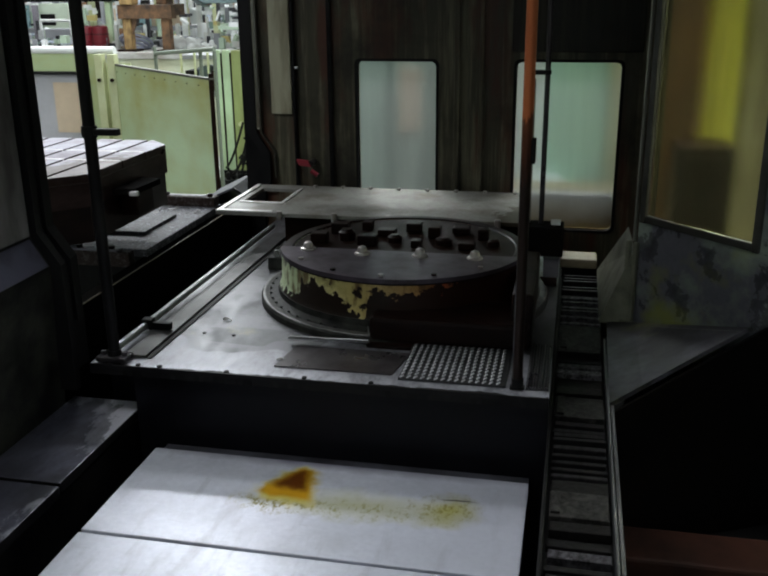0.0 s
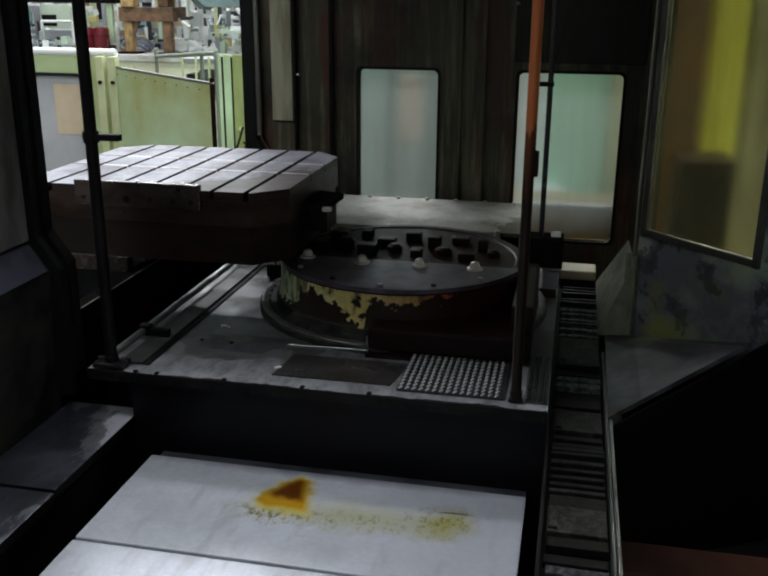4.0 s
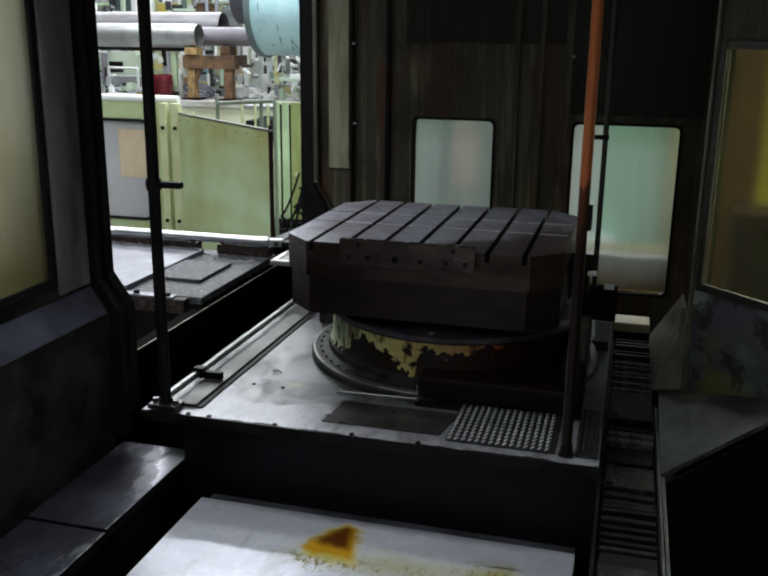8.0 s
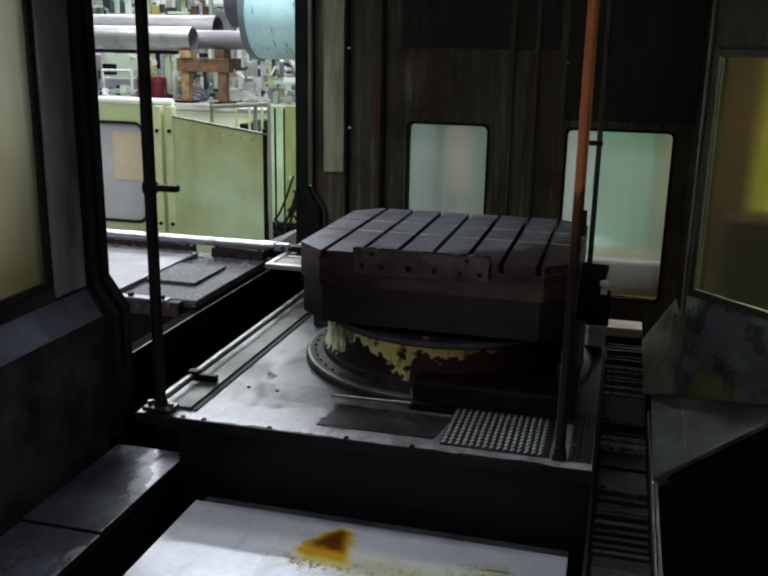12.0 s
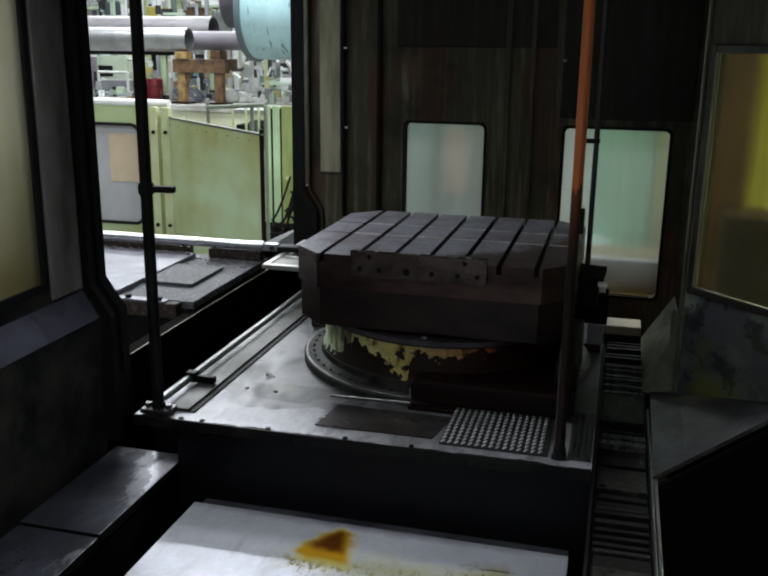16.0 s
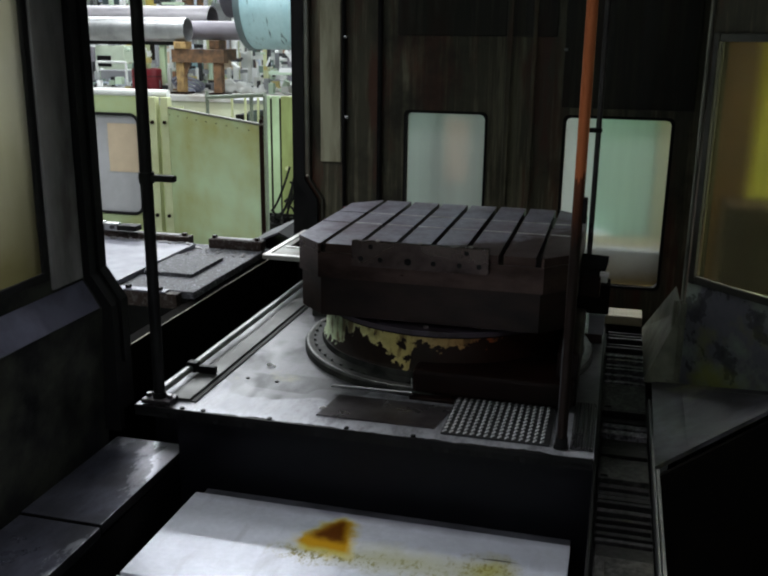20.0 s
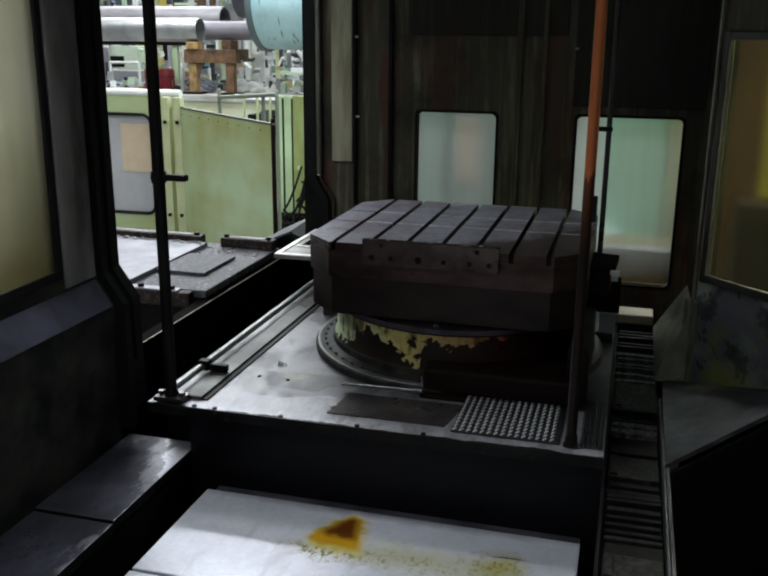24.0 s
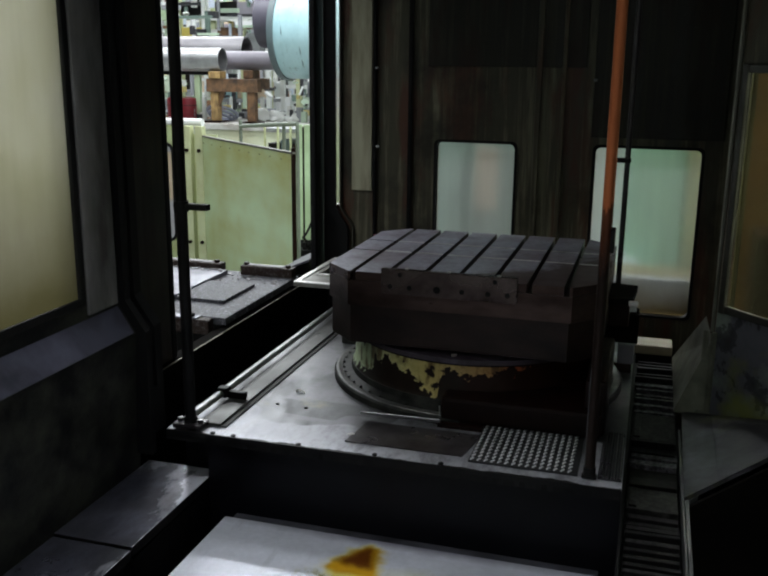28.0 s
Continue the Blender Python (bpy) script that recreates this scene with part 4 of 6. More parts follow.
tp = thing("thin_pipe", "thin dark pipe with a white-tagged valve block at its foot", "pipe", at=(0.455, 0.95, 0.10))
part("tube", rod(NB(), (0, 0, 0.1), (0, 0, 1.9), 0.009, 12), M_DARKSTEEL, tp, smooth=True)
part("branch_tube", rod(NB(), (-0.045, 0.0, 0.13), (-0.045, 0.0, 0.62), 0.008, 12), M_GALV, tp, "thin grey branch tube", smooth=True)
part("strap", quad_box(NB(), -0.06, 0.012, -0.01, 0.01, 0.635, 0.65, 0.003), M_RUBBER, tp)
part("valve_block", quad_box(NB(), -0.05, 0.08, -0.05, 0.05, 0.02, 0.125, 0.005), M_MATT, tp)
part("lever", slab_on(NB(), [(-0.052, -0.055, 0.11), (-0.044, -0.055, 0.11), (-0.058, -0.055, 0.0), (-0.066, -0.055, 0.0)], 0.004), M_GALV, tp, "bright thin lever")
part("tag", quad_box(NB(), 0.035, 0.068, -0.054, -0.05, 0.135, 0.155, 0.001), M_WHITE, tp, "white tag")
tb = thing("terminal_box", "light grey box on the side of the bed", "box", at=(0.50, 0.97, 0.0))
part("box", quad_box(NB(), -0.03, 0.025, -0.04, 0.04, 0.035, 0.105, 0.004), M_LILAC, tb)
part("bracket", quad_box(NB(), -0.04, 0.02, -0.03, 0.03, 0.0, 0.034, 0.003), M_CAST, tb)
part("lid", quad_box(NB(), -0.033, 0.028, -0.043, 0.043, 0.1051, 0.111, 0.002), M_GALV, tb)
pt = thing("conveyor_head", "beige cover at the far end of the conveyor", "machine cover", at=(0.60, 1.48, FLOOR))
part("base", quad_box(NB(), -0.07, 0.07, -0.02, 0.15, 0.101, 0.564), M_BLACK, pt)
part("cover", quad_box(NB(), -0.078, 0.072, -0.03, 0.09, 0.565, 0.605, 0.008), surface("beige_cover_paint", (0.42, 0.36, 0.24), (0.2, 0.16, 0.1), 0.5), pt)

# Treadplates with raised bars
M_TREAD = surface("bright_treadplate", (0.85, 0.85, 0.9), (0.5, 0.5, 0.52), 0.3, 0.35, 40, 6, 0.7)


M_TREADBASE = surface("dark_treadplate_ground", (0.05, 0.05, 0.053), (0.02, 0.02, 0.02), 0.4, 0.6, 40, 6, 0.7)
bm = NB()
v = [bm.verts.new(p) for p in ((-0.0092, -0.0017, 0), (-0.0084, 0.0021, 0), (0.0092, 0.0017, 0), (0.0084, -0.0021, 0))]
w = [bm.verts.new((p.co.x * 0.7, p.co.y * 0.7, 0.004)) for p in v]
for k in range(4):
    bm.faces.new((v[k], v[(k + 1) % 4], w[(k + 1) % 4], w[k]))
bm.faces.new(w)
bmesh.ops.recalc_face_normals(bm, faces=bm.faces)
BAR = bpy.data.meshes.new("raised_bar")
bm.to_mesh(BAR)
bm.free()
BAR.materials.append(M_TREAD)


def treadplate(x0, x1, y0, y1, step_x, step_y, label):
    t = thing("treadplate", label, "treadplate", "treadplates on the bed")
    part("sheet", quad_box(NB(), x0, x1, y0, y1, 0.001, 0.007, 0.001), M_TREADBASE, t)
    for i in range(int((x1 - x0) / step_x)):
        for j in range(int((y1 - y0) / step_y)):
            bar = new("raised_bar", BAR)
            bar.location = (x0 + step_x * (i + 0.5), y0 + step_y * (j + 0.5), 0.007)
            bar.rotation_euler = (0, 0, radians(62))
            bar.parent = t
    return t


treadplate(0.118, 0.41, 0.045, 0.315, 0.0187, 0.0235, "steel treadplate with raised slanting bars, wet")
rib = thing("ribbed_strip", "narrow strip of ribbed steel sheet on the bed", "metal strip")
part("sheet", quad_box(NB(), 0.462, 0.522, 0.045, 0.36, 0.001, 0.005, 0.001), M_TREADBASE, rib)
for k in range(4):
    part("rib", extrude_y(NB(), [(0.464 + 0.015 * k, 0.0051), (0.467 + 0.015 * k, 0.011), (0.472 + 0.015 * k, 0.011), (0.475 + 0.015 * k, 0.0051)], 0.047, 0.358), M_DARKSTEEL, rib)

# ---- rotary table ----
TX, TY = 0.0, 0.775


def table_mat():
    """Cream paint peeling off dark iron: the paint holds towards the pallet door, rust-brown takes over on the other side."""
    m, nt, bsdf, co = base_mat("peeling_cream_paint")
    big, fine = noise_tex(nt, co, 13, 10, 0.66, (1, 1, 0.7)), noise_tex(nt, co, 45, 5)
    sep = nt.nodes.new("ShaderNodeSeparateXYZ")
    nt.links.new(co, sep.inputs[0])

    def span(src, a0, a1, b0, b1):
        mr = nt.nodes.new("ShaderNodeMapRange")
        for k, v in enumerate((a0, a1, b0, b1)):
            mr.inputs[k + 1].default_value = v
        nt.links.new(src, mr.inputs[0])
        return mr.outputs[0]

    def plus(p_, q_):
        s_ = nt.nodes.new("ShaderNodeMath")
        nt.links.new(p_, s_.inputs[0])
        nt.links.new(q_, s_.inputs[1])
        return s_.outputs[0]

    across = span(sep.outputs[0], -0.44, 0.44, 0.0, 1.0)
    low = ramp(nt, across, [(p_, (h_, h_, h_)) for p_, h_ in ((0.0, 0.05), (0.14, 0.062), (0.172, 0.085), (0.19, 0.142), (0.255, 0.14), (0.33, 0.128), (0.377, 0.1), (0.415, 0.085), (0.448, 0.06), (0.466, 0.13), (0.55, 0.136), (0.64, 0.142), (0.73, 0.146), (0.775, 0.19))])
    low.node.color_ramp.interpolation = "LINEAR"
    gap = nt.nodes.new("ShaderNodeMath")
    gap.operation = "SUBTRACT"
    nt.links.new(sep.outputs[2], gap.inputs[0])
    nt.links.new(low, gap.inputs[1])
    total = plus(span(gap.outputs[0], -0.1, 0.1, 0.0, 1.0), plus(span(big, 0.0, 1.0, -0.32, 0.32), span(noise_tex(nt, co, 34, 4, 0.6), 0.0, 1.0, -0.2, 0.2)))
    mask = ramp(nt, total, [(0.495, (0, 0, 0)), (0.51, (1, 1, 1))])
    spot = noise_tex(nt, co, 26, 5, 0.6)
    bare = ramp(nt, plus(span(across, 0.4, 0.75, -0.04, 0.06), spot), [(0.55, (1, 1, 1)), (0.58, (0, 0, 0))])
    mask = mixc(nt, 1.0, mask, bare, "MULTIPLY")
    iron = mixc(nt, fine, (0.008, 0.006, 0.005), (0.024, 0.013, 0.009))
    iron = mixc(nt, ramp(nt, plus(across, span(big, 0.0, 1.0, -0.3, 0.3)), [(0.45, (0, 0, 0)), (0.6, (1, 1, 1))]), iron, (0.017, 0.005, 0.003))
    tone = ramp(nt, across, [(0.0, (0.68, 0.8, 0.56)), (0.17, (0.66, 0.78, 0.52)), (0.24, (0.66, 0.64, 0.32)), (0.4, (0.66, 0.55, 0.22)), (0.52, (0.52, 0.37, 0.16)), (0.64, (0.48, 0.26, 0.1)), (0.72, (0.45, 0.1, 0.04)), (0.85, (0.42, 0.25, 0.08))])
    edge = ramp(nt, total, [(0.51, (1, 1, 1)), (0.58, (0, 0, 0))])
    tone = mixc(nt, ramp(nt, noise_tex(nt, co, 18, 6, 0.7, (1, 1, 0.4)), [(0.5, (0, 0, 0)), (0.6, (0.85, 0.85, 0.85))]), tone, (0.12, 0.065, 0.025))
    paint = mixc(nt, edge, mixc(nt, fine, tone, (0.5, 0.5, 0.36), "MULTIPLY"), tone)
    nt.links.new(mixc(nt, mask, iron, paint), bsdf.inputs["Base Color"])
    bsdf.inputs["Roughness"].default_value = 0.42
    bsdf.inputs["Specular IOR Level"].default_value = 0.2
    b = nt.nodes.new("ShaderNodeBump")
    b.inputs["Strength"].default_value, b.inputs["Distance"].default_value = 0.5, 0.003
    nt.links.new(mask, b.inputs["Height"])
    nt.links.new(b.outputs[0], bsdf.inputs["Normal"])
    return m


table = thing("rotary_table", "round rotary table with peeling cream paint and rusty iron", "rotary table", at=(TX, TY, 0))
M_FLANGE = surface("smeared_flange_iron", (0.012, 0.0122, 0.0125), (0.062, 0.065, 0.058), 0.55, 0.0, 30, 13, 0.95, 0.3, spec=0.1)
part("flange", lathe(NB(), 0, 0, [(0.495, 0.001), (0.495, 0.02), (0.488, 0.027), (0.446, 0.031), (0.436, 0.036), (0.433, 0.055)], 96), M_FLANGE, table, smooth=True)
part("worn_rim", lathe(NB(), 0, 0, [(0.4905, 0.0265), (0.4885, 0.0285), (0.4805, 0.0295), (0.4785, 0.029)], 96), surface("rubbed_flange_edge", (0.16, 0.16, 0.155), (0.03, 0.03, 0.03), 0.4, 0.4, 30, 16, 1.0), table, "rubbed bright rim of the flange", smooth=True)
for k in range(26):
    a = radians(175 + k * 6.5)
    part("bolt", rod(NB(), (0.462 * math.cos(a), 0.462 * math.sin(a), 0.0285), (0.462 * math.cos(a), 0.462 * math.sin(a), 0.034), 0.0045, 6), M_FLANGE, table)
part("drum", lathe(NB(), 0, 0, [(0.43, 0.055), (0.423, 0.065), (0.418, 0.164), (0.41, 0.17)], 96), table_mat(), table, "drum with peeling cream paint", smooth=True)
# The top: a plate in front, a lower rim round an oily pocket behind it, with locating cones and clamp cylinders
M_RING = surface("purple_grey_ring_steel", (0.088, 0.072, 0.096), (0.016, 0.008, 0.009), 0.4, 0.4, 30, 8, 1.0)
M_OILRED = surface("wet_red_brown_iron", (0.01, 0.0035, 0.0024), (0.003, 0.0015, 0.0015), 0.42, 0.0, 25, 8, 1.0, 0.3, spec=0.18)
chord, bm = -0.115, NB()
arc = []
a0 = math.asin(chord / 0.42)
for k in range(41):
    a = math.pi - a0 + (math.pi + 2 * a0) * k / 40
    arc.append((0.423 * math.cos(a), 0.423 * math.sin(a)))
part("top_plate", prism(bm, arc, 0.1705, 0.185), M_RING, table, "purple-grey steel front of the table top")
bm, seg = NB(), 96
prof = [(0.419, 0.1645), (0.419, 0.171), (0.414, 0.175), (0.385, 0.175), (0.38, 0.1706)]
rings = [[bm.verts.new((r * math.cos(2 * math.pi * k / seg), r * math.sin(2 * math.pi * k / seg), z)) for k in range(seg)] for r, z in prof]
for ra, rb in zip(rings, rings[1:]):
    for k in range(seg):
        bm.faces.new((ra[k], ra[(k + 1) % seg], rb[(k + 1) % seg], rb[k]))
bmesh.ops.recalc_face_normals(bm, faces=bm.faces)
part("rear_rim", bm, M_OILRED, table, "dark oily rim behind the top plate", smooth=True)
part("pocket_floor", lathe(NB(), 0, 0, [(0.379, 0.1702), (0.379, 0.1704)], 64), M_RUST, table, "oily red-brown pocket floor", smooth=True)
for sx, sy in ((-0.301, -0.14), (-0.109, -0.165), (0.082, -0.161), (0.261, -0.158)):
    part("cone", lathe(NB(), sx, sy, [(0.026, 0.185), (0.025, 0.19), (0.017, 0.193), (0.016, 0.2), (0.013, 0.208), (0.006, 0.212)], 20), M_BOLT, table, "bright locating cone", smooth=True)
rt = random.Random(5)
for k in range(15):
    sx, sy = -0.3 + 0.043 * k, (0.0, 0.13, 0.05, 0.2)[k % 4]
    if sx * sx + sy * sy > 0.11:
        continue
    w, h = rt.uniform(0.018, 0.034), rt.uniform(0.022, 0.043)
    if k % 4 != 2:
        part("clamp_block", quad_box(NB(), sx - w, sx + w, sy - 0.025, sy + 0.025, 0.1706, 0.1706 + h, 0.005), M_OILRED if k % 3 else M_RUST, table)
    else:
        part("clamp_cylinder", lathe(NB(), sx, sy, [(w, 0.1706), (w, 0.17 + h * 0.7), (w * 0.75, 0.17 + h * 0.8), (w * 0.6, 0.17 + h)], 18), M_OILRED, table, smooth=True)
for k in range(5):
    a = radians(222 + k * 24)
    part("bolt", rod(NB(), (0.39 * math.cos(a), 0.39 * math.sin(a), 0.185), (0.39 * math.cos(a), 0.39 * math.sin(a), 0.191), 0.009, 6), (M_BOLT, M_OILRED)[k % 2], table)
stop = thing("table_stop", "small dark stop block with a rubbed face beside the table", "stop block", at=(-0.53, 0.99, 0.0))
part("block", quad_box(NB(), -0.03, 0.03, -0.04, 0.05, 0.001, 0.05, 0.005), M_FLANGE, stop)
part("pin", rod(NB(), (0.0, -0.02, 0.05), (0.0, -0.02, 0.075), 0.008, 10), M_GALV, stop, smooth=True)
drive = thing("drive_cover", "dark red-brown rusty cover box in front of the table", "machine cover", at=(0.2, 0.3, 0.0))
part("box", quad_box(NB(), -0.215, 0.255, -0.02, 0.2, 0.012, 0.088, 0.012), M_OILRED, drive)
part("end_cheek", quad_box(NB(), 0.2, 0.262, 0.03, 0.5, 0.001, 0.168, 0.01), M_OILRED, drive)
part("lip", quad_box(NB(), -0.218, -0.083, -0.045, 0.10, 0.001, 0.0115, 0.002), M_OILRED, drive)
part("drip_edge", rod(NB(), (-0.215, -0.022, 0.03), (-0.217, -0.022, 0.06), 0.002, 8), M_GALV, drive, "bright rubbed corner")
lipplate = thing("splash_strip", "bent steel strip at the foot of the table", "strip", at=(-0.12, 0.26, 0))
part("strip", slab_on(NB(), [(-0.145, 0.005, 0.012), (-0.13, -0.012, 0.026), (0.11, -0.012, 0.03), (0.11, 0.01, 0.012)], 0.003), M_GALV, lipplate)
dp = thing("cover_sheet", "dark oily loose sheet on the bed plate", "metal sheet", at=(-0.06, 0.15, 0))
part("sheet", prism(NB(), [(-0.185, -0.078), (0.155, -0.078), (0.18, 0.08), (-0.165, 0.08)], 0.001, 0.004), surface("dull_oily_sheet", (0.11, 0.1, 0.105), (0.02, 0.013, 0.014), 0.3, 0.6, 30, 6, 1.0), dp)

# Bridge plate behind the table
bridge = thing("bridge_plate", "bolted steel bridge plate with a square cut-out, behind the table", "metal plate")
ZP = 0.145
M_BRIDGE = filmed_mat("dull_bridge_sheet", (0.22, 0.217, 0.2), (0.34, 0.335, 0.31), (0.13, 0.11, 0.085), (0.075, 0.052, 0.03), 1, -0.4, -0.45, 0.3, 0.45)
for b in ((-0.645, 0.375, 1.26, 1.80), (-0.885, -0.645, 1.26, 1.44), (-0.885, -0.645, 1.72, 1.80), (-0.885, -0.835, 1.44, 1.72)):
    part("plate", quad_box(NB(), b[0], b[1], b[2], b[3], ZP - 0.016, ZP, 0.002), M_BRIDGE, bridge)
for b in ((-0.885, -0.645, 1.262, 1.285), (-0.845, -0.64, 1.425, 1.442), (-0.66, -0.645, 1.442, 1.72), (-0.884, -0.862, 1.29, 1.78)):
    part("worn_edge", quad_box(NB(), *b, ZP + 0.0005, ZP + 0.005, 0.002), M_SCRIBE, bridge, "bright rubbed edge")
part("support", quad_box(NB(), -0.60, 0.36, 1.30, 1.76, 0.001, ZP - 0.017), M_RUST, bridge)
for x in (-0.605, -0.375, -0.155, 0.06, 0.28):
    part("bolt", rod(NB(), (x, 1.248, ZP - 0.024), (x, 1.248, ZP + 0.012), 0.012, 8), M_BOLT, bridge)
for k in range(8):
    part("bolt", rod(NB(), (-0.6 + 0.13 * k, 1.77, ZP), (-0.6 + 0.13 * k, 1.77, ZP + 0.01), 0.010, 6), M_BOLT, bridge)
bolts = thing("bed_bolts", "row of dark bolts along the bed's front edge", "bolts")
for x in (-0.63, -0.565, -0.363, -0.137, 0.05):
    part("bolt", rod(NB(), (x, 0.012, 0), (x, 0.012, 0.004), 0.0075, 6), M_BLACK, bolts)
for x, yb_ in ((-0.542, 0.284), (-0.444, 0.28)):
    part("bolt", rod(NB(), (x, yb_, 0), (x, yb_, 0.003), 0.006, 6), M_BLACK, bolts)

rg = random.Random(8)
for cx, cy in ((-0.52, 0.409), (-0.505, 0.40), (-0.24, 0.12)):
    ch = thing("metal_chip", "small pale curled metal chip on the bed plate", "metal chip", "chips on the bed", at=(cx, cy, 0.0))
    bm = NB()
    turns = [(0.010 * math.cos(a * 0.7) * (1 + 0.05 * a), 0.006 * math.sin(a * 0.7), 0.003 + 0.0006 * a) for a in range(8)]
    for p_, q_ in zip(turns, turns[1:]):
        rod(bm, p_, q_, 0.0022, 6)
    part("curl", bm, M_SCRIBE, ch, smooth=True)
    ch.rotation_euler = (0, 0, rg.uniform(0, 6))

# ---- pallet ----
PX0, PX1, PY0, PY1, PZ = -0.437, 0.437, -0.387, 0.387, 0.426
pallet = thing("pallet", "square cast-iron machine pallet with T-slots and cut corners", "pallet", at=(TX, TY, 0))


def octagon(x0, x1, y0, y1, c):
    return [(x0 + c, y0), (x1 - c, y0), (x1, y0 + c), (x1, y1 - c), (x1 - c, y1), (x0 + c, y1), (x0, y1 - c), (x0, y0 + c)]


CUT = 0.093
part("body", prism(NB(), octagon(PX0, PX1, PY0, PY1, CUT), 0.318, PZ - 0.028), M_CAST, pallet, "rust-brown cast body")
# Shade on the pallet's lower part, put into a darker cast iron colour
part("lower_body", prism(NB(), octagon(PX0 + 0.007, PX1 - 0.007, PY0 + 0.007, PY1 - 0.007, CUT), 0.196, 0.317), surface("shaded_oily_cast_iron", (0.022, 0.011, 0.008), (0.006, 0.003, 0.0025), 0.36, 0.3, 18, 5, 1.0, 0.3, (1, 1, 2), spec=0.3), pallet, "oily lower body, its shade painted dark")
outline = octagon(PX0, PX1, PY0, PY1, CUT)
edges_x = [PX0] + [-0.328 + 0.1092 * k for k in range(7)] + [PX1]
edges_y = [PY0, PY0 + 0.33, PY0 + 0.51, PY1]
for i in range(8):
    for j in range(3):
        a, b = edges_x[i] + (0.008 if i else 0), edges_x[i + 1] - (0.008 if i < 7 else 0)
        c, d = edges_y[j] + (0.0035 if j else 0), edges_y[j + 1] - (0.0035 if j < 2 else 0)
        poly = clip_plan(clip_plan(clip_plan(clip_plan(list(outline), -1, 0, -a), 1, 0, b), 0, -1, -c), 0, 1, d)
        if len(poly) > 2:
            land = part("top_land", prism(NB(), poly, PZ - 0.027, PZ), M_PALLET, pallet, "" if i + j else "ground top land between T-slots")
            land.data.materials.append(M_CAST)
            for face in land.data.polygons:
                face.material_index = 0 if face.normal.z > 0.5 else 1
M_LOCATOR = surface("ground_locator_steel", (0.11, 0.082, 0.076), (0.018, 0.01, 0.009), 0.28, 0.75, 18, 9, 1.0, 0.25)
for yv in edges_y[1:3]:
    for i in range(1, 8):
        part("scribe_line", quad_box(NB(), edges_x[i] + 0.0085, min(edges_x[i + 1] - 0.0085, PX1 - 0.01), yv - 0.0045, yv + 0.0045, PZ - 0.02, PZ + 0.0012), M_SCRIBE, pallet)
hook = part("hook_plate", prism(NB(), [(PX1 - 0.002, -0.15), (PX1 + 0.075, -0.13), (PX1 + 0.085, 0.05), (PX1 - 0.002, 0.07)], 0.325, 0.345), M_MATT, pallet, "dark hook plate with a bright tip")
part("hook_web", quad_box(NB(), PX1 + 0.0005, PX1 + 0.065, -0.1, 0.03, 0.24, 0.3245, 0.006), M_RUST, hook)
part("bright_tip", quad_box(NB(), PX1 + 0.062, PX1 + 0.09, -0.148, -0.128, 0.323, 0.337, 0.002), M_SCRIBE, hook, "bright tip of the hook plate")
loc = part("edge_locator", quad_box(NB(), -0.23, 0.186, PY0 - 0.022, PY0 - 0.001, 0.368, 0.446, 0.003), M_LOCATOR, pallet, "bolted edge locator plate with dark holes")
for x in (-0.20, -0.14, -0.055, 0.022, 0.10, 0.158):
    part("hole", rod(NB(), (x, PY0 - 0.0235, 0.392), (x, PY0 - 0.018, 0.392), 0.011 if int(x * 1000) % 2 else 0.008, 16), M_BLACK, loc)
for x in (-0.15, -0.02, 0.13):
    part("bolt", rod(NB(), (x, PY0 - 0.012, 0.446), (x, PY0 - 0.012, 0.450), 0.006, 8), M_BOLT, loc, "small bright bolt")
part("hole", rod(NB(), (-0.17, PY0 - 0.0235, 0.43), (-0.17, PY0 - 0.018, 0.43), 0.007, 16), M_BLACK, loc)
part("hole", rod(NB(), (0.12, PY0 - 0.0235, 0.43), (0.12, PY0 - 0.018, 0.43), 0.007, 16), M_BLACK, loc)

# ---- pallet station outside the door ----
def chip_deck(name="chip_strewn_deck", lo=(0.045, 0.045, 0.05), hi=(0.11, 0.11, 0.125), chip=(0.5, 0.5, 0.57)):
    """Dark deck strewn with fine bright chips."""
    m, nt, bsdf, co = base_mat(name)
    fleck = ramp(nt, noise_tex(nt, co, 70, 4, 0.8), [(0.53, (0, 0, 0)), (0.59, (1, 1, 1))])
    big = noise_tex(nt, co, 6, 5)
    c = mixc(nt, big, lo, hi)
    nt.links.new(mixc(nt, fleck, c, mixc(nt, noise_tex(nt, co, 9, 5), tuple(v * 0.1 for v in chip), chip)), bsdf.inputs["Base Color"])
    bsdf.inputs["Metallic"].default_value, bsdf.inputs["Roughness"].default_value = 0.2, 0.55
    bsdf.inputs["Specular IOR Level"].default_value = 0.25
    b = nt.nodes.new("ShaderNodeBump")
    b.inputs["Strength"].default_value, b.inputs["Distance"].default_value = 0.6, 0.004
    nt.links.new(fleck, b.inputs["Height"])
    nt.links.new(b.outputs[0], bsdf.inputs["Normal"])
    return m


M_LIFT = surface("lavender_grey_steel", (0.24, 0.24, 0.29), (0.09, 0.09, 0.11), 0.45, 0.3, 40, 5, 0.9, 0.05)
M_DECK = chip_deck()
M_CRUST = chip_deck("chip_crusted_block", (0.018, 0.01, 0.008), (0.05, 0.034, 0.028), (0.16, 0.14, 0.14))
st = thing("pallet_station", "steel pallet station table with loose plates and chips", "machine table", at=(-1.6, 1.1, FLOOR))
ZS = 0.10 - FLOOR
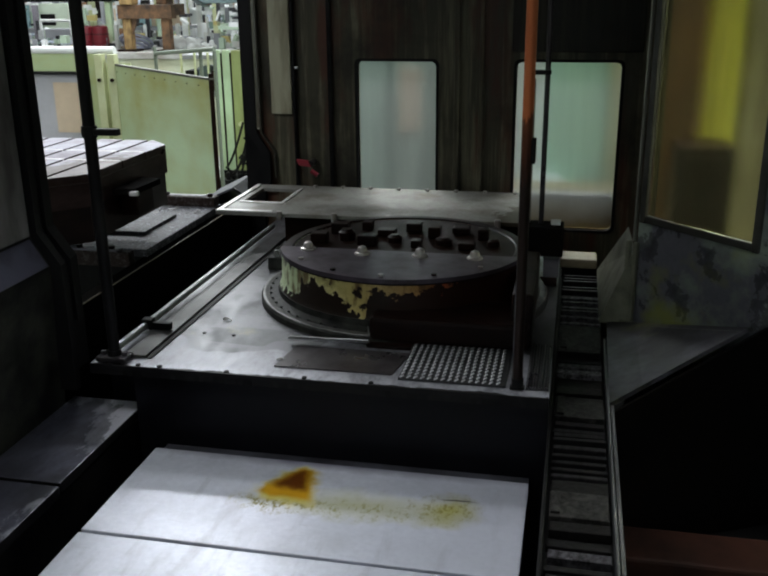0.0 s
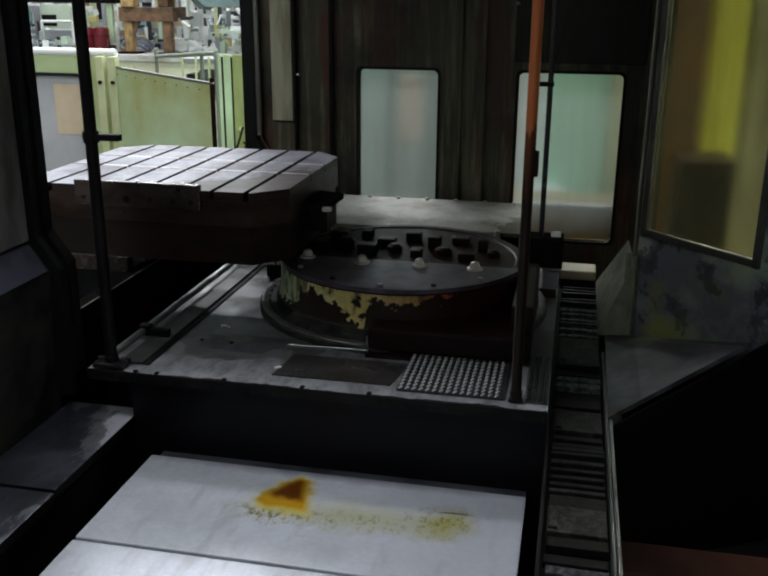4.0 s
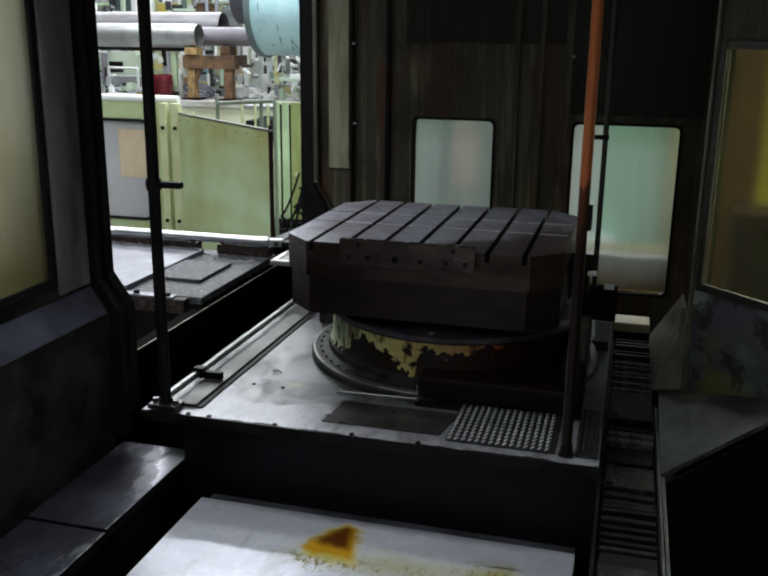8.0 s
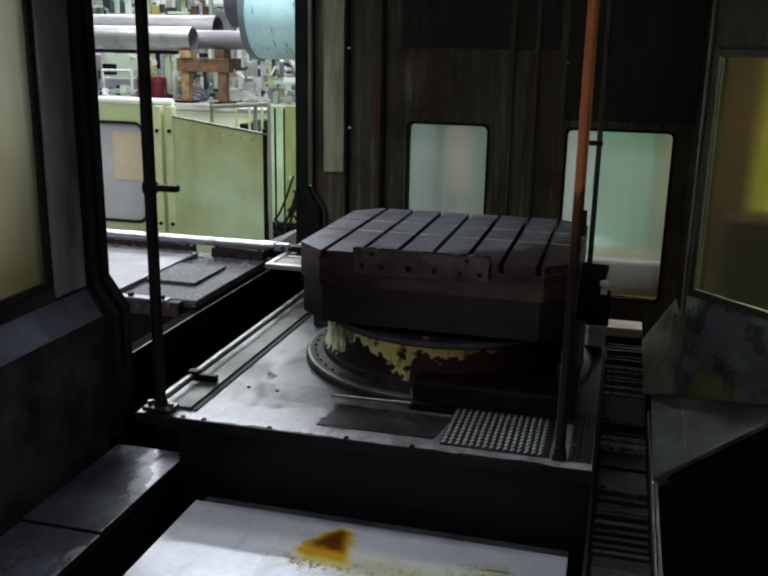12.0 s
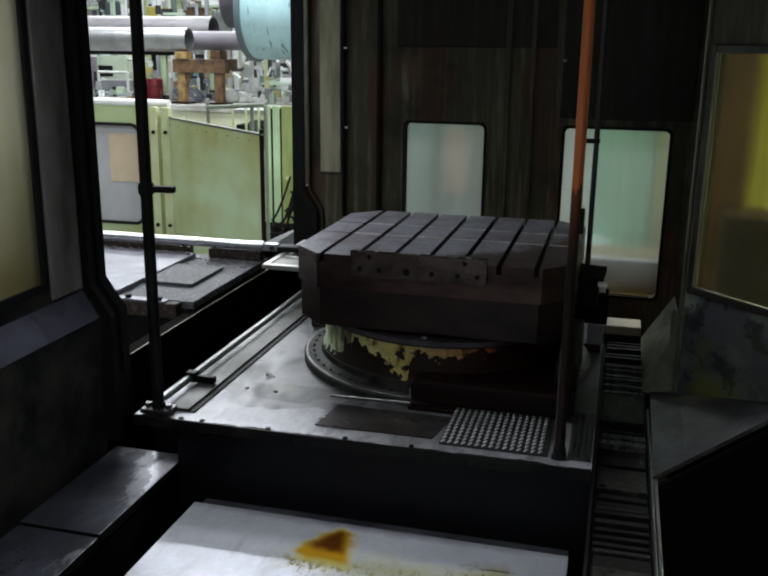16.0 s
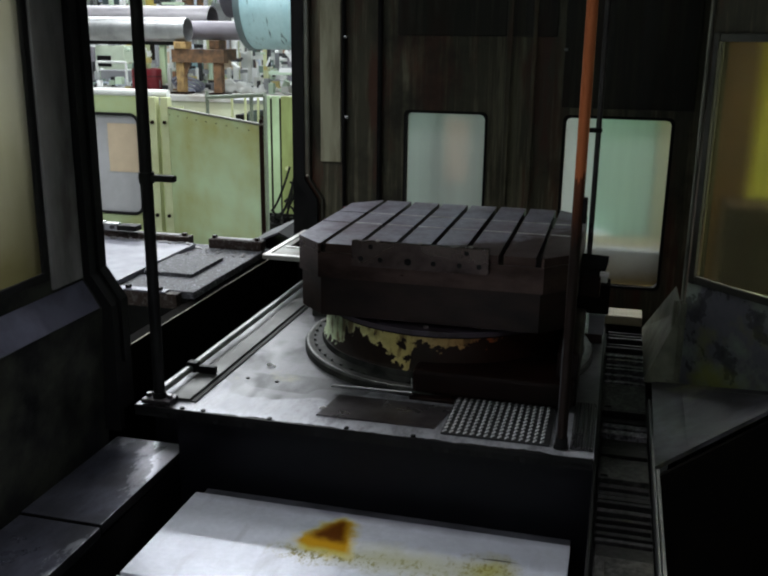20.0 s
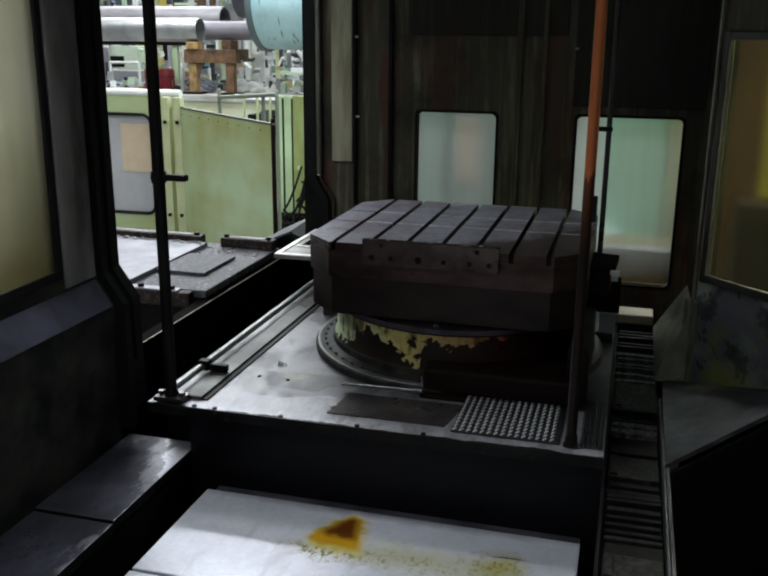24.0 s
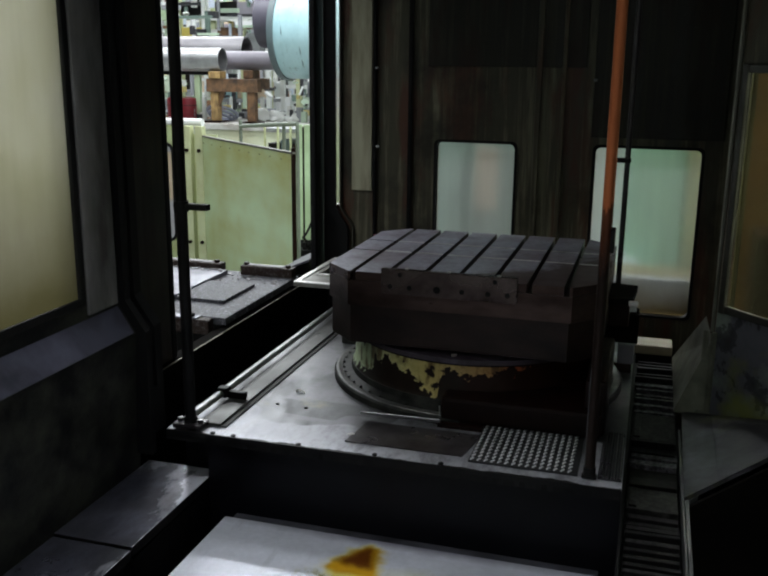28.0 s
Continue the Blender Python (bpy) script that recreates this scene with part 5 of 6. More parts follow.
part("deck", quad_box(NB(), -0.9, 0.62, -0.29, 0.46, ZS - 0.03, ZS, 0.004), M_DECK, st)
part("frame", quad_box(NB(), -0.85, 0.58, -0.25, 0.42, 0.1, ZS - 0.031), M_BLACK, st)
for x0, x1, y0, y1, h, mm in ((-0.9, 0.30, -0.283, 0.385, 0.02, M_LIFT), (0.305, 0.52, -0.10, 0.20, 0.014, M_DECK)):
    part("loose_plate", quad_box(NB(), x0, x1, y0, y1, ZS + 0.001, ZS + h, 0.003), mm, st)
part("end_block", quad_box(NB(), -0.3, 0.57, -0.335, -0.291, ZS - 0.06, ZS - 0.002, 0.006), M_CRUST, st)
part("end_strip", quad_box(NB(), -0.3, 0.52, -0.334, -0.292, ZS - 0.0018, ZS + 0.004, 0.001), M_LIFT, st)
for x in (0.26, 0.36, 0.49):
    part("bolt", rod(NB(), (x, -0.312, ZS + 0.004), (x, -0.312, ZS + 0.016), 0.012, 6), M_BLACK, st)
for x0, x1 in ((-0.55, 0.26), (0.36, 0.615)):
    blk = part("guide_block", quad_box(NB(), x0, x1, 0.39, 0.45, ZS + 0.001, ZS + 0.044, 0.006), M_CRUST, st, "crusted brown guide block")
    part("rubbed_top", quad_box(NB(), x0 + 0.03, x1 - 0.05, 0.4, 0.44, ZS + 0.0442, ZS + 0.047, 0.001), surface("dull_rubbed_top", (0.13, 0.12, 0.13), (0.04, 0.03, 0.03), 0.5, 0.2, 30, 12, 1.0), blk, "rubbed grey top")
    for x in (x0 + 0.02, x1 - 0.03):
        part("bolt", rod(NB(), (x, 0.42, ZS + 0.044), (x, 0.42, ZS + 0.056), 0.013, 8), M_RUST, blk)
lv = thing("lever", "dark lever with two white knobs behind the guide block", "lever", at=(-2.02, 1.62, 0.06))
part("bar", rod(NB(), (-0.2, 0.05, 0.14), (0.16, -0.02, 0.09), 0.012, 10), M_BLACK, lv, smooth=True)
for x, yk, z in ((-0.16, 0.03, 0.17), (-0.02, 0.0, 0.145), (0.11, -0.03, 0.115)):
    part("knob", lathe(NB(), x, yk, [(0.012, z - 0.03), (0.018, z - 0.01), (0.018, z + 0.01), (0.008, z + 0.018)], 12), M_WHITE, lv, "white knob", smooth=True)
part("stem", quad_box(NB(), -0.1, -0.06, -0.02, 0.06, FLOOR - 0.06, 0.115), M_BLACK, lv)
flap = thing("rubber_flap", "dark grey folded rubber cover on a low block behind the door", "cover", at=(-1.16, 2.28, FLOOR))
part("block", quad_box(NB(), -0.16, 0.2, -0.2, 0.2, 0.0, 0.62), M_BLACK, flap)
part("fold", slab_on(NB(), [(-0.17, -0.22, 0.622), (0.02, -0.18, 0.705), (0.02, 0.2, 0.72), (-0.17, 0.2, 0.63)], 0.01), surface("dull_flap_rubber", (0.07, 0.07, 0.085), (0.03, 0.03, 0.035), 0.5), flap)
part("fold", slab_on(NB(), [(0.022, -0.18, 0.705), (0.21, -0.22, 0.63), (0.21, 0.2, 0.64), (0.022, 0.2, 0.72)], 0.01), M_RUBBER, flap)

rg = random.Random(21)
bm = NB()
for k in range(130):
    cx = rg.uniform(-0.3, 0.6)
    cy = rg.uniform(0.2, 0.4) if cx > 0.31 else rg.uniform(0.34, 0.385)
    r_ = rg.uniform(0.003, 0.008)
    base = ZS + (0.021 if cx < 0.30 else 0.0)
    bmesh.ops.create_icosphere(bm, subdivisions=1, radius=r_, matrix=Matrix.LocRotScale((cx, cy, base + r_ * 0.3), None, (rg.uniform(0.8, 2.2), rg.uniform(0.7, 1.4), 0.5)))
tagged(part("chip_litter", bm, surface("metal_chips", (0.3, 0.29, 0.3), (0.03, 0.025, 0.02), 0.4, 0.4, 30, 14, 1.0), st), "loose grey metal chips on the deck", "", "", "stuff")

# The pusher: a chromed piston rod with a dark clevis; its cylinder lies out of sight
pusher = thing("pusher_rod", "bright chromed piston rod with a dark clevis", "piston rod", at=(-0.96, 1.50, 0.17))
part("rod", rod(NB(), (-3.0, 0, 0), (0, 0, 0), 0.021, 24), M_CHROME, pusher, smooth=True)
part("collar", rod(NB(), (-0.02, 0, 0), (0.03, 0, 0), 0.024, 20), M_CHROME, pusher, smooth=True)
part("clevis", quad_box(NB(), 0.03, 0.10, -0.02, 0.02, -0.017, 0.017, 0.006), M_GALV, pusher, "bright clevis end")
part("pin", rod(NB(), (0.075, -0.03, 0), (0.075, 0.03, 0), 0.01, 12), M_DARKSTEEL, pusher, smooth=True)
part("hook", quad_box(NB(), 0.10, 0.2, -0.03, 0.03, -0.014, 0.012, 0.006), M_BLACK, pusher)

# ---- sliding pallet doors ----
def leaf(x, y0, y1, edge, pane_from=None):
    d = thing("sliding_door", "dark sliding pallet door leaf with a rubber edge", "door", "pallet door leaves", at=(x, 0, 0))
    if pane_from is None:
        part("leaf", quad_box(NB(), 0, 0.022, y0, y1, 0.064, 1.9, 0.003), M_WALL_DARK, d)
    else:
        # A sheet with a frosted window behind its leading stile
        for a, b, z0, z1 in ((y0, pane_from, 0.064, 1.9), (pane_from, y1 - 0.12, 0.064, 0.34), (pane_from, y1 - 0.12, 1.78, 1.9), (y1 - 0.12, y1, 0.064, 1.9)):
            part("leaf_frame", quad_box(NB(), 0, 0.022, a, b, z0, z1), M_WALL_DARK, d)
        p = part("pane", quad_box(NB(), 0.009, 0.012, pane_from, y1 - 0.12, 0.34, 1.78), M_PANE, d, "frosted plastic pane")
        p.visible_shadow = False
    part("rubber_edge", quad_box(NB(), -0.003, 0.025, min(edge), max(edge), 0.064, 1.9, 0.006), M_RUBBER, d)
    return d


dn = leaf(-1.0, -0.27, -0.03, (-0.03, 0.0))
dm = leaf(-1.03, -0.2, -0.03, (-0.03, 0.0))
df = leaf(-1.0, 0.03, 0.95, (0.0, 0.03), 0.255)

# ---- outside: gates, tanks, racks ----
gate = thing("guard_gate", "pale green sheet metal gate standing ajar", "gate", at=(-2.75, 4.0, FLOOR))
ang = math.degrees(math.atan2(-1.0, 1.17))
gate.rotation_euler = (0, 0, radians(ang))
L = 1.54
part("sheet", quad_box(NB(), 0.02, L - 0.02, -0.01, 0.01, 0.02, 1.15, 0.004), M_GREEN, gate)
part("top_rail", quad_box(NB(), 0, L, -0.014, 0.014, 1.151, 1.164, 0.003), surface("olive_rail_paint", (0.1, 0.1, 0.08), (0.04, 0.035, 0.025), 0.5), gate)
for k in range(9):
    part("rivet", rod(NB(), (0.1 + 0.16 * k, -0.0101, 1.11), (0.1 + 0.16 * k, -0.014, 1.11), 0.004, 8), M_RUST, gate)
part("edge_post", quad_box(NB(), -0.015, 0.015, -0.02, 0.02, 0.0, 1.17, 0.003), M_CREAM, gate)
part("seam", quad_box(NB(), 0.0151, 0.022, -0.014, -0.0101, 0.02, 1.15), M_RUST, gate)
part("edge_post", quad_box(NB(), L - 0.019, L - 0.006, -0.014, 0.014, 0.0, 1.19, 0.003), M_RUST, gate)
g2 = thing("guard_door", "pale green guard door with a rubber-framed window", "door", at=(-3.25, 4.05, FLOOR))
for b in ((-0.6, 0.38, -0.02, 0.02, 0.0, 0.33), (-0.6, 0.38, -0.02, 0.02, 1.09, 1.24), (0.25, 0.38, -0.02, 0.02, 0.33, 1.09), (-0.6, -0.5, -0.02, 0.02, 0.33, 1.09)):
    part("panel", quad_box(NB(), *b), M_GREEN, g2)
bm, r = NB(), 0.07
rim = []
for cx, cz, a0 in ((0.25 - r, 1.09 - r, 0), (-0.5 + r, 1.09 - r, 90), (-0.5 + r, 0.33 + r, 180), (0.25 - r, 0.33 + r, 270)):
    rim += [(cx, cz, math.cos(radians(a0 + q)), math.sin(radians(a0 + q))) for q in range(0, 91, 15)]
for k in range(len(rim)):
    (xa, za, ca, sa), (xb, zb, cb, sb) = rim[k], rim[(k + 1) % len(rim)]
    rod(bm, (xa + r * ca, -0.026, za + r * sa), (xb + r * cb, -0.026, zb + r * sb), 0.012, 8)
part("window_seal", bm, M_RUBBER, g2, "rounded black rubber seal", smooth=True)
for sx, sz, q in ((0.25, 1.09, 0), (0.25, 0.33, 270)):
    cx, cz = sx - r, sz + (-r if q == 0 else r)
    arc = [(cx + r * math.cos(radians(q + a)), cz + r * math.sin(radians(q + a))) for a in range(0, 91, 15)]
    bm = NB()
    tip = [bm.verts.new((sx, yy_, sz)) for yy_ in (-0.02, -0.012)]
    vs = [[bm.verts.new((px_, yy_, pz_)) for px_, pz_ in arc] for yy_ in (-0.02, -0.012)]
    for k in range(len(arc) - 1):
        bm.faces.new((tip[0], vs[0][k], vs[0][k + 1]))
        bm.faces.new((tip[1], vs[1][k + 1], vs[1][k]))
        bm.faces.new((vs[0][k], vs[1][k], vs[1][k + 1], vs[0][k + 1]))
    part("corner_panel", bm, M_GREEN, g2)
part("pane", quad_box(NB(), -0.499, 0.249, -0.008, 0.0, 0.331, 1.089), surface("scuffed_grey_pane", (0.46, 0.46, 0.49), (0.3, 0.3, 0.31), 0.35, 0.0, 10, 2, 0.7), g2, "dull grey window")
part("inner_panel", quad_box(NB(), -0.02, 0.23, -0.012, -0.0085, 0.65, 1.02), M_BEIGE, g2, "beige patch behind the window")
part("filler_strip", quad_box(NB(), 0.381, 0.6, 0.035, 0.045, 0.0, 1.16), M_CREAM, g2)
part("cap", rod(NB(), (-0.6, 0, 1.25), (0.5, 0, 1.25), 0.03, 12), M_WHITE, g2, smooth=True)
for x in (-2.83, -2.73):
    gp = thing("gate_post", "cream painted gate post with bolts", "post", "gate posts", at=(x, 3.97, FLOOR))
    part("post", quad_box(NB(), -0.03, 0.03, -0.03, 0.03, 0, 1.23, 0.004), M_CREAM, gp)
    for z in (0.35, 1.05):
        part("bolt", rod(NB(), (0, -0.03, z), (0, -0.045, z), 0.014, 8), M_RUST, gp)
M_OLIVEGREEN = surface("yellowed_green_paint", (0.33, 0.4, 0.16), (0.16, 0.17, 0.06), 0.5, 0.0, 14, 2.2, 1.0, 0.04, (2.0, 2.0, 0.6))
for x, hw, mm, label in ((-2.185, 0.028, M_MINT, "narrow mint green guard strip"), (-2.11, 0.03, M_MINT, "narrow mint green guard strip"),
                         (-1.91, 0.155, M_OLIVEGREEN, "yellowed green sheet guard panel"), (-1.575, 0.155, M_OLIVEGREEN, "yellowed green sheet guard panel")):
    s = thing("sheet_fence", label, "panel", "guard panels", at=(x, 4.6, FLOOR))
    part("sheet", quad_box(NB(), -hw, hw, -0.015, 0.015, 0.29, 1.22, 0.004), mm, s)
    part("foot", quad_box(NB(), -hw, hw, -0.02, 0.02, 0.0, 0.285), M_BLACK, s)
    part("seam", quad_box(NB(), hw + 0.001, hw + 0.008, -0.012, 0.012, 0.29, 1.2), M_RUST, s)
    if hw > 0.1:
        part("latch", rod(NB(), (-0.1, -0.016, 0.66), (-0.1, -0.05, 0.66), 0.016, 10), M_CREAM, s)
# Tangled hoses hanging in front of the panels, and a dark pump block at their foot
hs = thing("hose_bundle", "tangled dark hoses hanging before the guard panels", "hose", at=(-1.96, 4.47, FLOOR))
rh = random.Random(8)
for k in range(6):
    bm, px_, ph = NB(), rh.uniform(-0.03, 0.14), rh.uniform(0, 6)
    amp, top = rh.uniform(0.03, 0.08), rh.uniform(0.42, 0.66)
    line = [(px_ + amp * math.sin(ph + 5.0 * u) - 0.08 * u, 0.03 * math.cos(ph + 4 * u) - 0.012 * k, top + (0.2 - top) * u + 0.06 * math.sin(ph + 7 * u)) for u in [q / 14 for q in range(15)]]
    for a, b in zip(line, line[1:]):
        rod(bm, a, b, 0.009, 8)
    part("hose", bm, M_BLACK, hs, smooth=True)
part("pump_block", quad_box(NB(), -0.26, 0.2, -0.1, 0.02, 0.0, 0.25, 0.012), M_BLACK, hs)
for k in range(9):
    x = -0.22 + 0.048 * k
    part("fitting", rod(NB(), (x, -0.05, 0.25), (x + rh.uniform(-0.01, 0.01), -0.05, 0.25 + rh.uniform(0.02, 0.07)), rh.uniform(0.009, 0.018), 8), M_BLACK, hs, smooth=True)
bins = thing("bin_rack", "low rack with dark bins and pale uprights behind the gate", "rack", at=(-2.5, 4.75, FLOOR))
part("shelf", quad_box(NB(), 0, 0.35, -0.12, 0.12, 0.86, 0.9), M_GREY, bins)
part("shelf", quad_box(NB(), 0, 0.35, -0.12, 0.12, 1.15, 1.18), M_GREY, bins)
for k in range(3):
    part("bin", quad_box(NB(), 0.02 + 0.11 * k, 0.11 + 0.11 * k, -0.1, 0.1, 0.901, 1.06 + 0.03 * (k % 2), 0.006), (M_BLACK, M_DARKTEAL, M_CAST, M_BLACK)[k], bins)
for x in (0.0, 0.115, 0.225, 0.33):
    part("upright", quad_box(NB(), x, x + 0.014, -0.14, -0.121, 0.0, 1.2), M_CREAM, bins)
M_RAILGREEN = surface("grey_green_rail_paint", (0.17, 0.2, 0.16), (0.08, 0.09, 0.07), 0.45)
rl = thing("guard_rail", "grey-green tube guard rail", "rail", at=(-2.3, 4.2, FLOOR))
part("tube", rod(NB(), (-0.35, 0.3, 1.20), (0.30, -0.1, 1.26), 0.016, 10), M_RAILGREEN, rl, smooth=True)
for x, yv in ((-0.35, 0.3), (0.15, 0.0), (0.30, -0.1)):
    part("upright", rod(NB(), (x, yv, 0), (x, yv, 1.25), 0.014, 10), M_RAILGREEN, rl, smooth=True)


def big_pipe(x0, x1, y, z, r, mat_, label):
    p = thing("steel_pipe", label, "pipe", "large pipes on stands", at=(0, y, z))
    bm = NB()
    seg = 32
    rings = []
    for x, rr in ((x0, r), (x1, r), (x1, r * 0.9), (x0, r * 0.9)):
        rings.append([bm.verts.new((x, rr * math.cos(2 * math.pi * k / seg), rr * math.sin(2 * math.pi * k / seg))) for k in range(seg)])
    for a, b in zip(rings, rings[1:]):
        for k in range(seg):
            bm.faces.new((a[k], a[(k + 1) % seg], b[(k + 1) % seg], b[k]))
    bmesh.ops.recalc_face_normals(bm, faces=bm.faces)
    part("tube", bm, mat_, p, smooth=True)
    return p


big_pipe(-9.0, -4.03, 7.0, 1.07, 0.125, M_GALV, "bright rolled steel pipe lying on a stand, open end")
big_pipe(-9.0, -3.97, 7.5, 1.17, 0.16, M_PIPE, "grey rolled steel pipe lying on a stand")
big_pipe(-4.3, -3.312, 7.22, 1.066, 0.1, M_LILAC, "short purple-grey pipe lying behind the bright one")
tank = thing("tank", "teal painted horizontal tank with black streaks and a dark rim", "tank", at=(-3.27, 7.0, 1.35))
part("shell", rod(NB(), (0.0, 0, 0), (3.0, 0, 0), 0.47, 48), M_TEAL, tank, smooth=True)
part("rim", rod(NB(), (-0.03, 0, 0), (0.035, 0, 0), 0.483, 48), M_DARKTEAL, tank, smooth=True)
part("neck", rod(NB(), (-0.27, 0, 0.13), (-0.04, 0, 0.13), 0.285, 40), surface("dull_purple_neck", (0.095, 0.088, 0.12), (0.05, 0.047, 0.062), 0.5), tank, smooth=True)
for x in (0.7, 2.2):
    part("cradle", quad_box(NB(), x - 0.08, x + 0.08, -0.35, 0.35, FLOOR - 1.35, -0.42, 0.006), M_TIMBER, tank)
stand = thing("pipe_stand", "rusty orange steel stand under the pipes", "stand", at=(-3.66, 6.98, FLOOR))
part("beam", quad_box(NB(), -0.54, 0.07, -0.06, 0.06, 1.38, 1.52, 0.005), M_TIMBER_DARK, stand)
part("saddle", quad_box(NB(), -0.50, -0.36, -0.08, 0.08, 1.521, 1.598, 0.01), M_TIMBER, stand)
part("cross_beam", quad_box(NB(), -0.2, -0.08, 0.061, 0.62, 1.40, 1.52, 0.005), M_TIMBER_DARK, stand)
part("saddle", quad_box(NB(), -0.2, -0.08, 0.16, 0.34, 1.521, 1.615, 0.01), M_TIMBER_DARK, stand)
part("brace", slab_on(NB(), [(-0.40, 0.0, 1.38), (-0.34, 0.0, 1.38), (-0.40, 0.0, 1.22), (-0.41, 0.0, 1.22)], 0.03), M_TIMBER_DARK, stand)
for x in (-0.455, -0.02):
    part("leg", quad_box(NB(), x - 0.045, x + 0.045, -0.045, 0.045, 1.0705, 1.379, 0.004), M_TIMBER if x < -0.2 else M_TIMBER_DARK, stand)
    part("foot", quad_box(NB(), x - 0.1, x + 0.1, -0.1, 0.1, 1.0505, 1.07), M_RUST, stand)
for x in (-4.55, -4.735):
    rb = thing("red_drum", "dark red drum on a bench", "drum", "red drums", at=(x - 0.10, 7.35, 0.40))
    part("drum", lathe(NB(), 0, 0, [(0.08, 0.0), (0.085, 0.008), (0.085, 0.075), (0.09, 0.08), (0.085, 0.086), (0.085, 0.225), (0.078, 0.24), (0.03, 0.25)], 24), M_RED, rb, smooth=True)
    part("band", rod(NB(), (0, 0, 0.15), (0, 0, 0.165), 0.09, 20), M_DULLRED, rb, smooth=True)
bench = thing("bench", "long pale workbench in the hall", "bench", at=(-4.6, 7.6, FLOOR))
part("top", quad_box(NB(), -2.5, 1.9, -0.9, 0.4, 0.99, 1.05, 0.004), surface("scuffed_bench_top", (0.42, 0.42, 0.4), (0.22, 0.2, 0.17), 0.5, 0.0, 14, 4, 0.9), bench)
part("front", quad_box(NB(), -2.5, 1.9, -0.88, -0.85, 0.0, 0.989), surface("pale_beige_green_sheet", (0.5, 0.54, 0.4), (0.36, 0.34, 0.22), 0.5, 0.0, 12, 2, 0.8), bench)

# Shade below the bright pipe, put in as a black rail
ur = thing("shade_rail", "black rail put in for the shade under the bright pipe", "rail", at=(-5.8, 7.5, 0.40))
part("rail", quad_box(NB(), -1.4, 1.36, -0.04, 0.04, 0.5, 0.545, 0.004), M_BLACK, ur)
for x in (-1.2, 1.2):
    part("leg", quad_box(NB(), x - 0.03, x + 0.03, -0.03, 0.03, 0.0005, 0.4995, 0.003), M_MINT, ur)
pm = thing("pale_machine", "pale green-white machine with a dark slot and a console", "machine", at=(-6.2, 9.0, FLOOR))
part("panel", quad_box(NB(), -0.22, 0.23, 0.0, 0.3, 0.0, 1.51, 0.01), surface("pale_panel_paint", (0.62, 0.72, 0.58), (0.5, 0.55, 0.42), 0.5, 0.0, 12, 2, 0.6), pm)
part("slot", quad_box(NB(), -0.18, 0.03, -0.012, -0.001, 1.24, 1.38, 0.004), M_BLACK, pm)
part("neck", quad_box(NB(), -0.05, 0.05, 0.1, 0.2, 1.511, 2.03), M_GREY, pm)
part("keyboard_box", quad_box(NB(), -0.05, 0.26, 0.0, 0.09, 2.035, 2.2, 0.01), M_DARKTEAL, pm)
part("console", quad_box(NB(), -0.06, 0.28, 0.0, 0.2, 2.23, 2.4, 0.012), M_MINT, pm)
part("screen", quad_box(NB(), 0.14, 0.22, -0.012, -0.001, 2.255, 2.355, 0.004), M_BLACK, pm)
tro = thing("trolley", "white tube frame trolley in the hall", "trolley", at=(-5.76, 8.3, FLOOR))
for x in (-0.2, 0.21):
    part("post", rod(NB(), (x, 0, 0.04), (x, 0, 1.32), 0.018, 10), M_WHITE, tro, smooth=True)
    part("wheel", rod(NB(), (x - 0.012, 0, 0.04), (x + 0.012, 0, 0.04), 0.04, 14), M_RUBBER, tro, smooth=True)
part("handle", rod(NB(), (-0.2, 0, 1.32), (0.21, 0, 1.32), 0.018, 10), M_WHITE, tro, smooth=True)
part("crate", quad_box(NB(), -0.17, 0.18, 0.02, 0.3, 0.95, 1.22, 0.01), M_GREY, tro)
part("shelf", quad_box(NB(), -0.2, 0.21, -0.02, 0.32, 0.92, 0.949, 0.004), M_WHITE, tro)
for x, c_ in ((-5.95, M_YELLOW), (-5.42, M_TIMBER_DARK), (-4.6, M_MINT)):
    ym = thing("hall_machine", "tall machine frame with painted panels in the hall", "machine", "hall machines", at=(x, 9.6, FLOOR))
    for sx in (-0.02, 0.42):
        part("column", quad_box(NB(), sx - 0.035, sx + 0.035, -0.04, 0.04, 0, 2.9, 0.004), M_CREAM, ym)
    part("panel", quad_box(NB(), 0.02, 0.38, -0.02, 0.02, 2.0, 2.16, 0.004), c_, ym)
    part("panel", quad_box(NB(), 0.02, 0.38, -0.02, 0.02, 2.3, 2.5, 0.004), M_BLACK, ym)

rnd = random.Random(4)
cols = [M_WHITE, M_MINT, M_GREY, M_LILAC, M_GREY, M_WHITE, M_GALV]
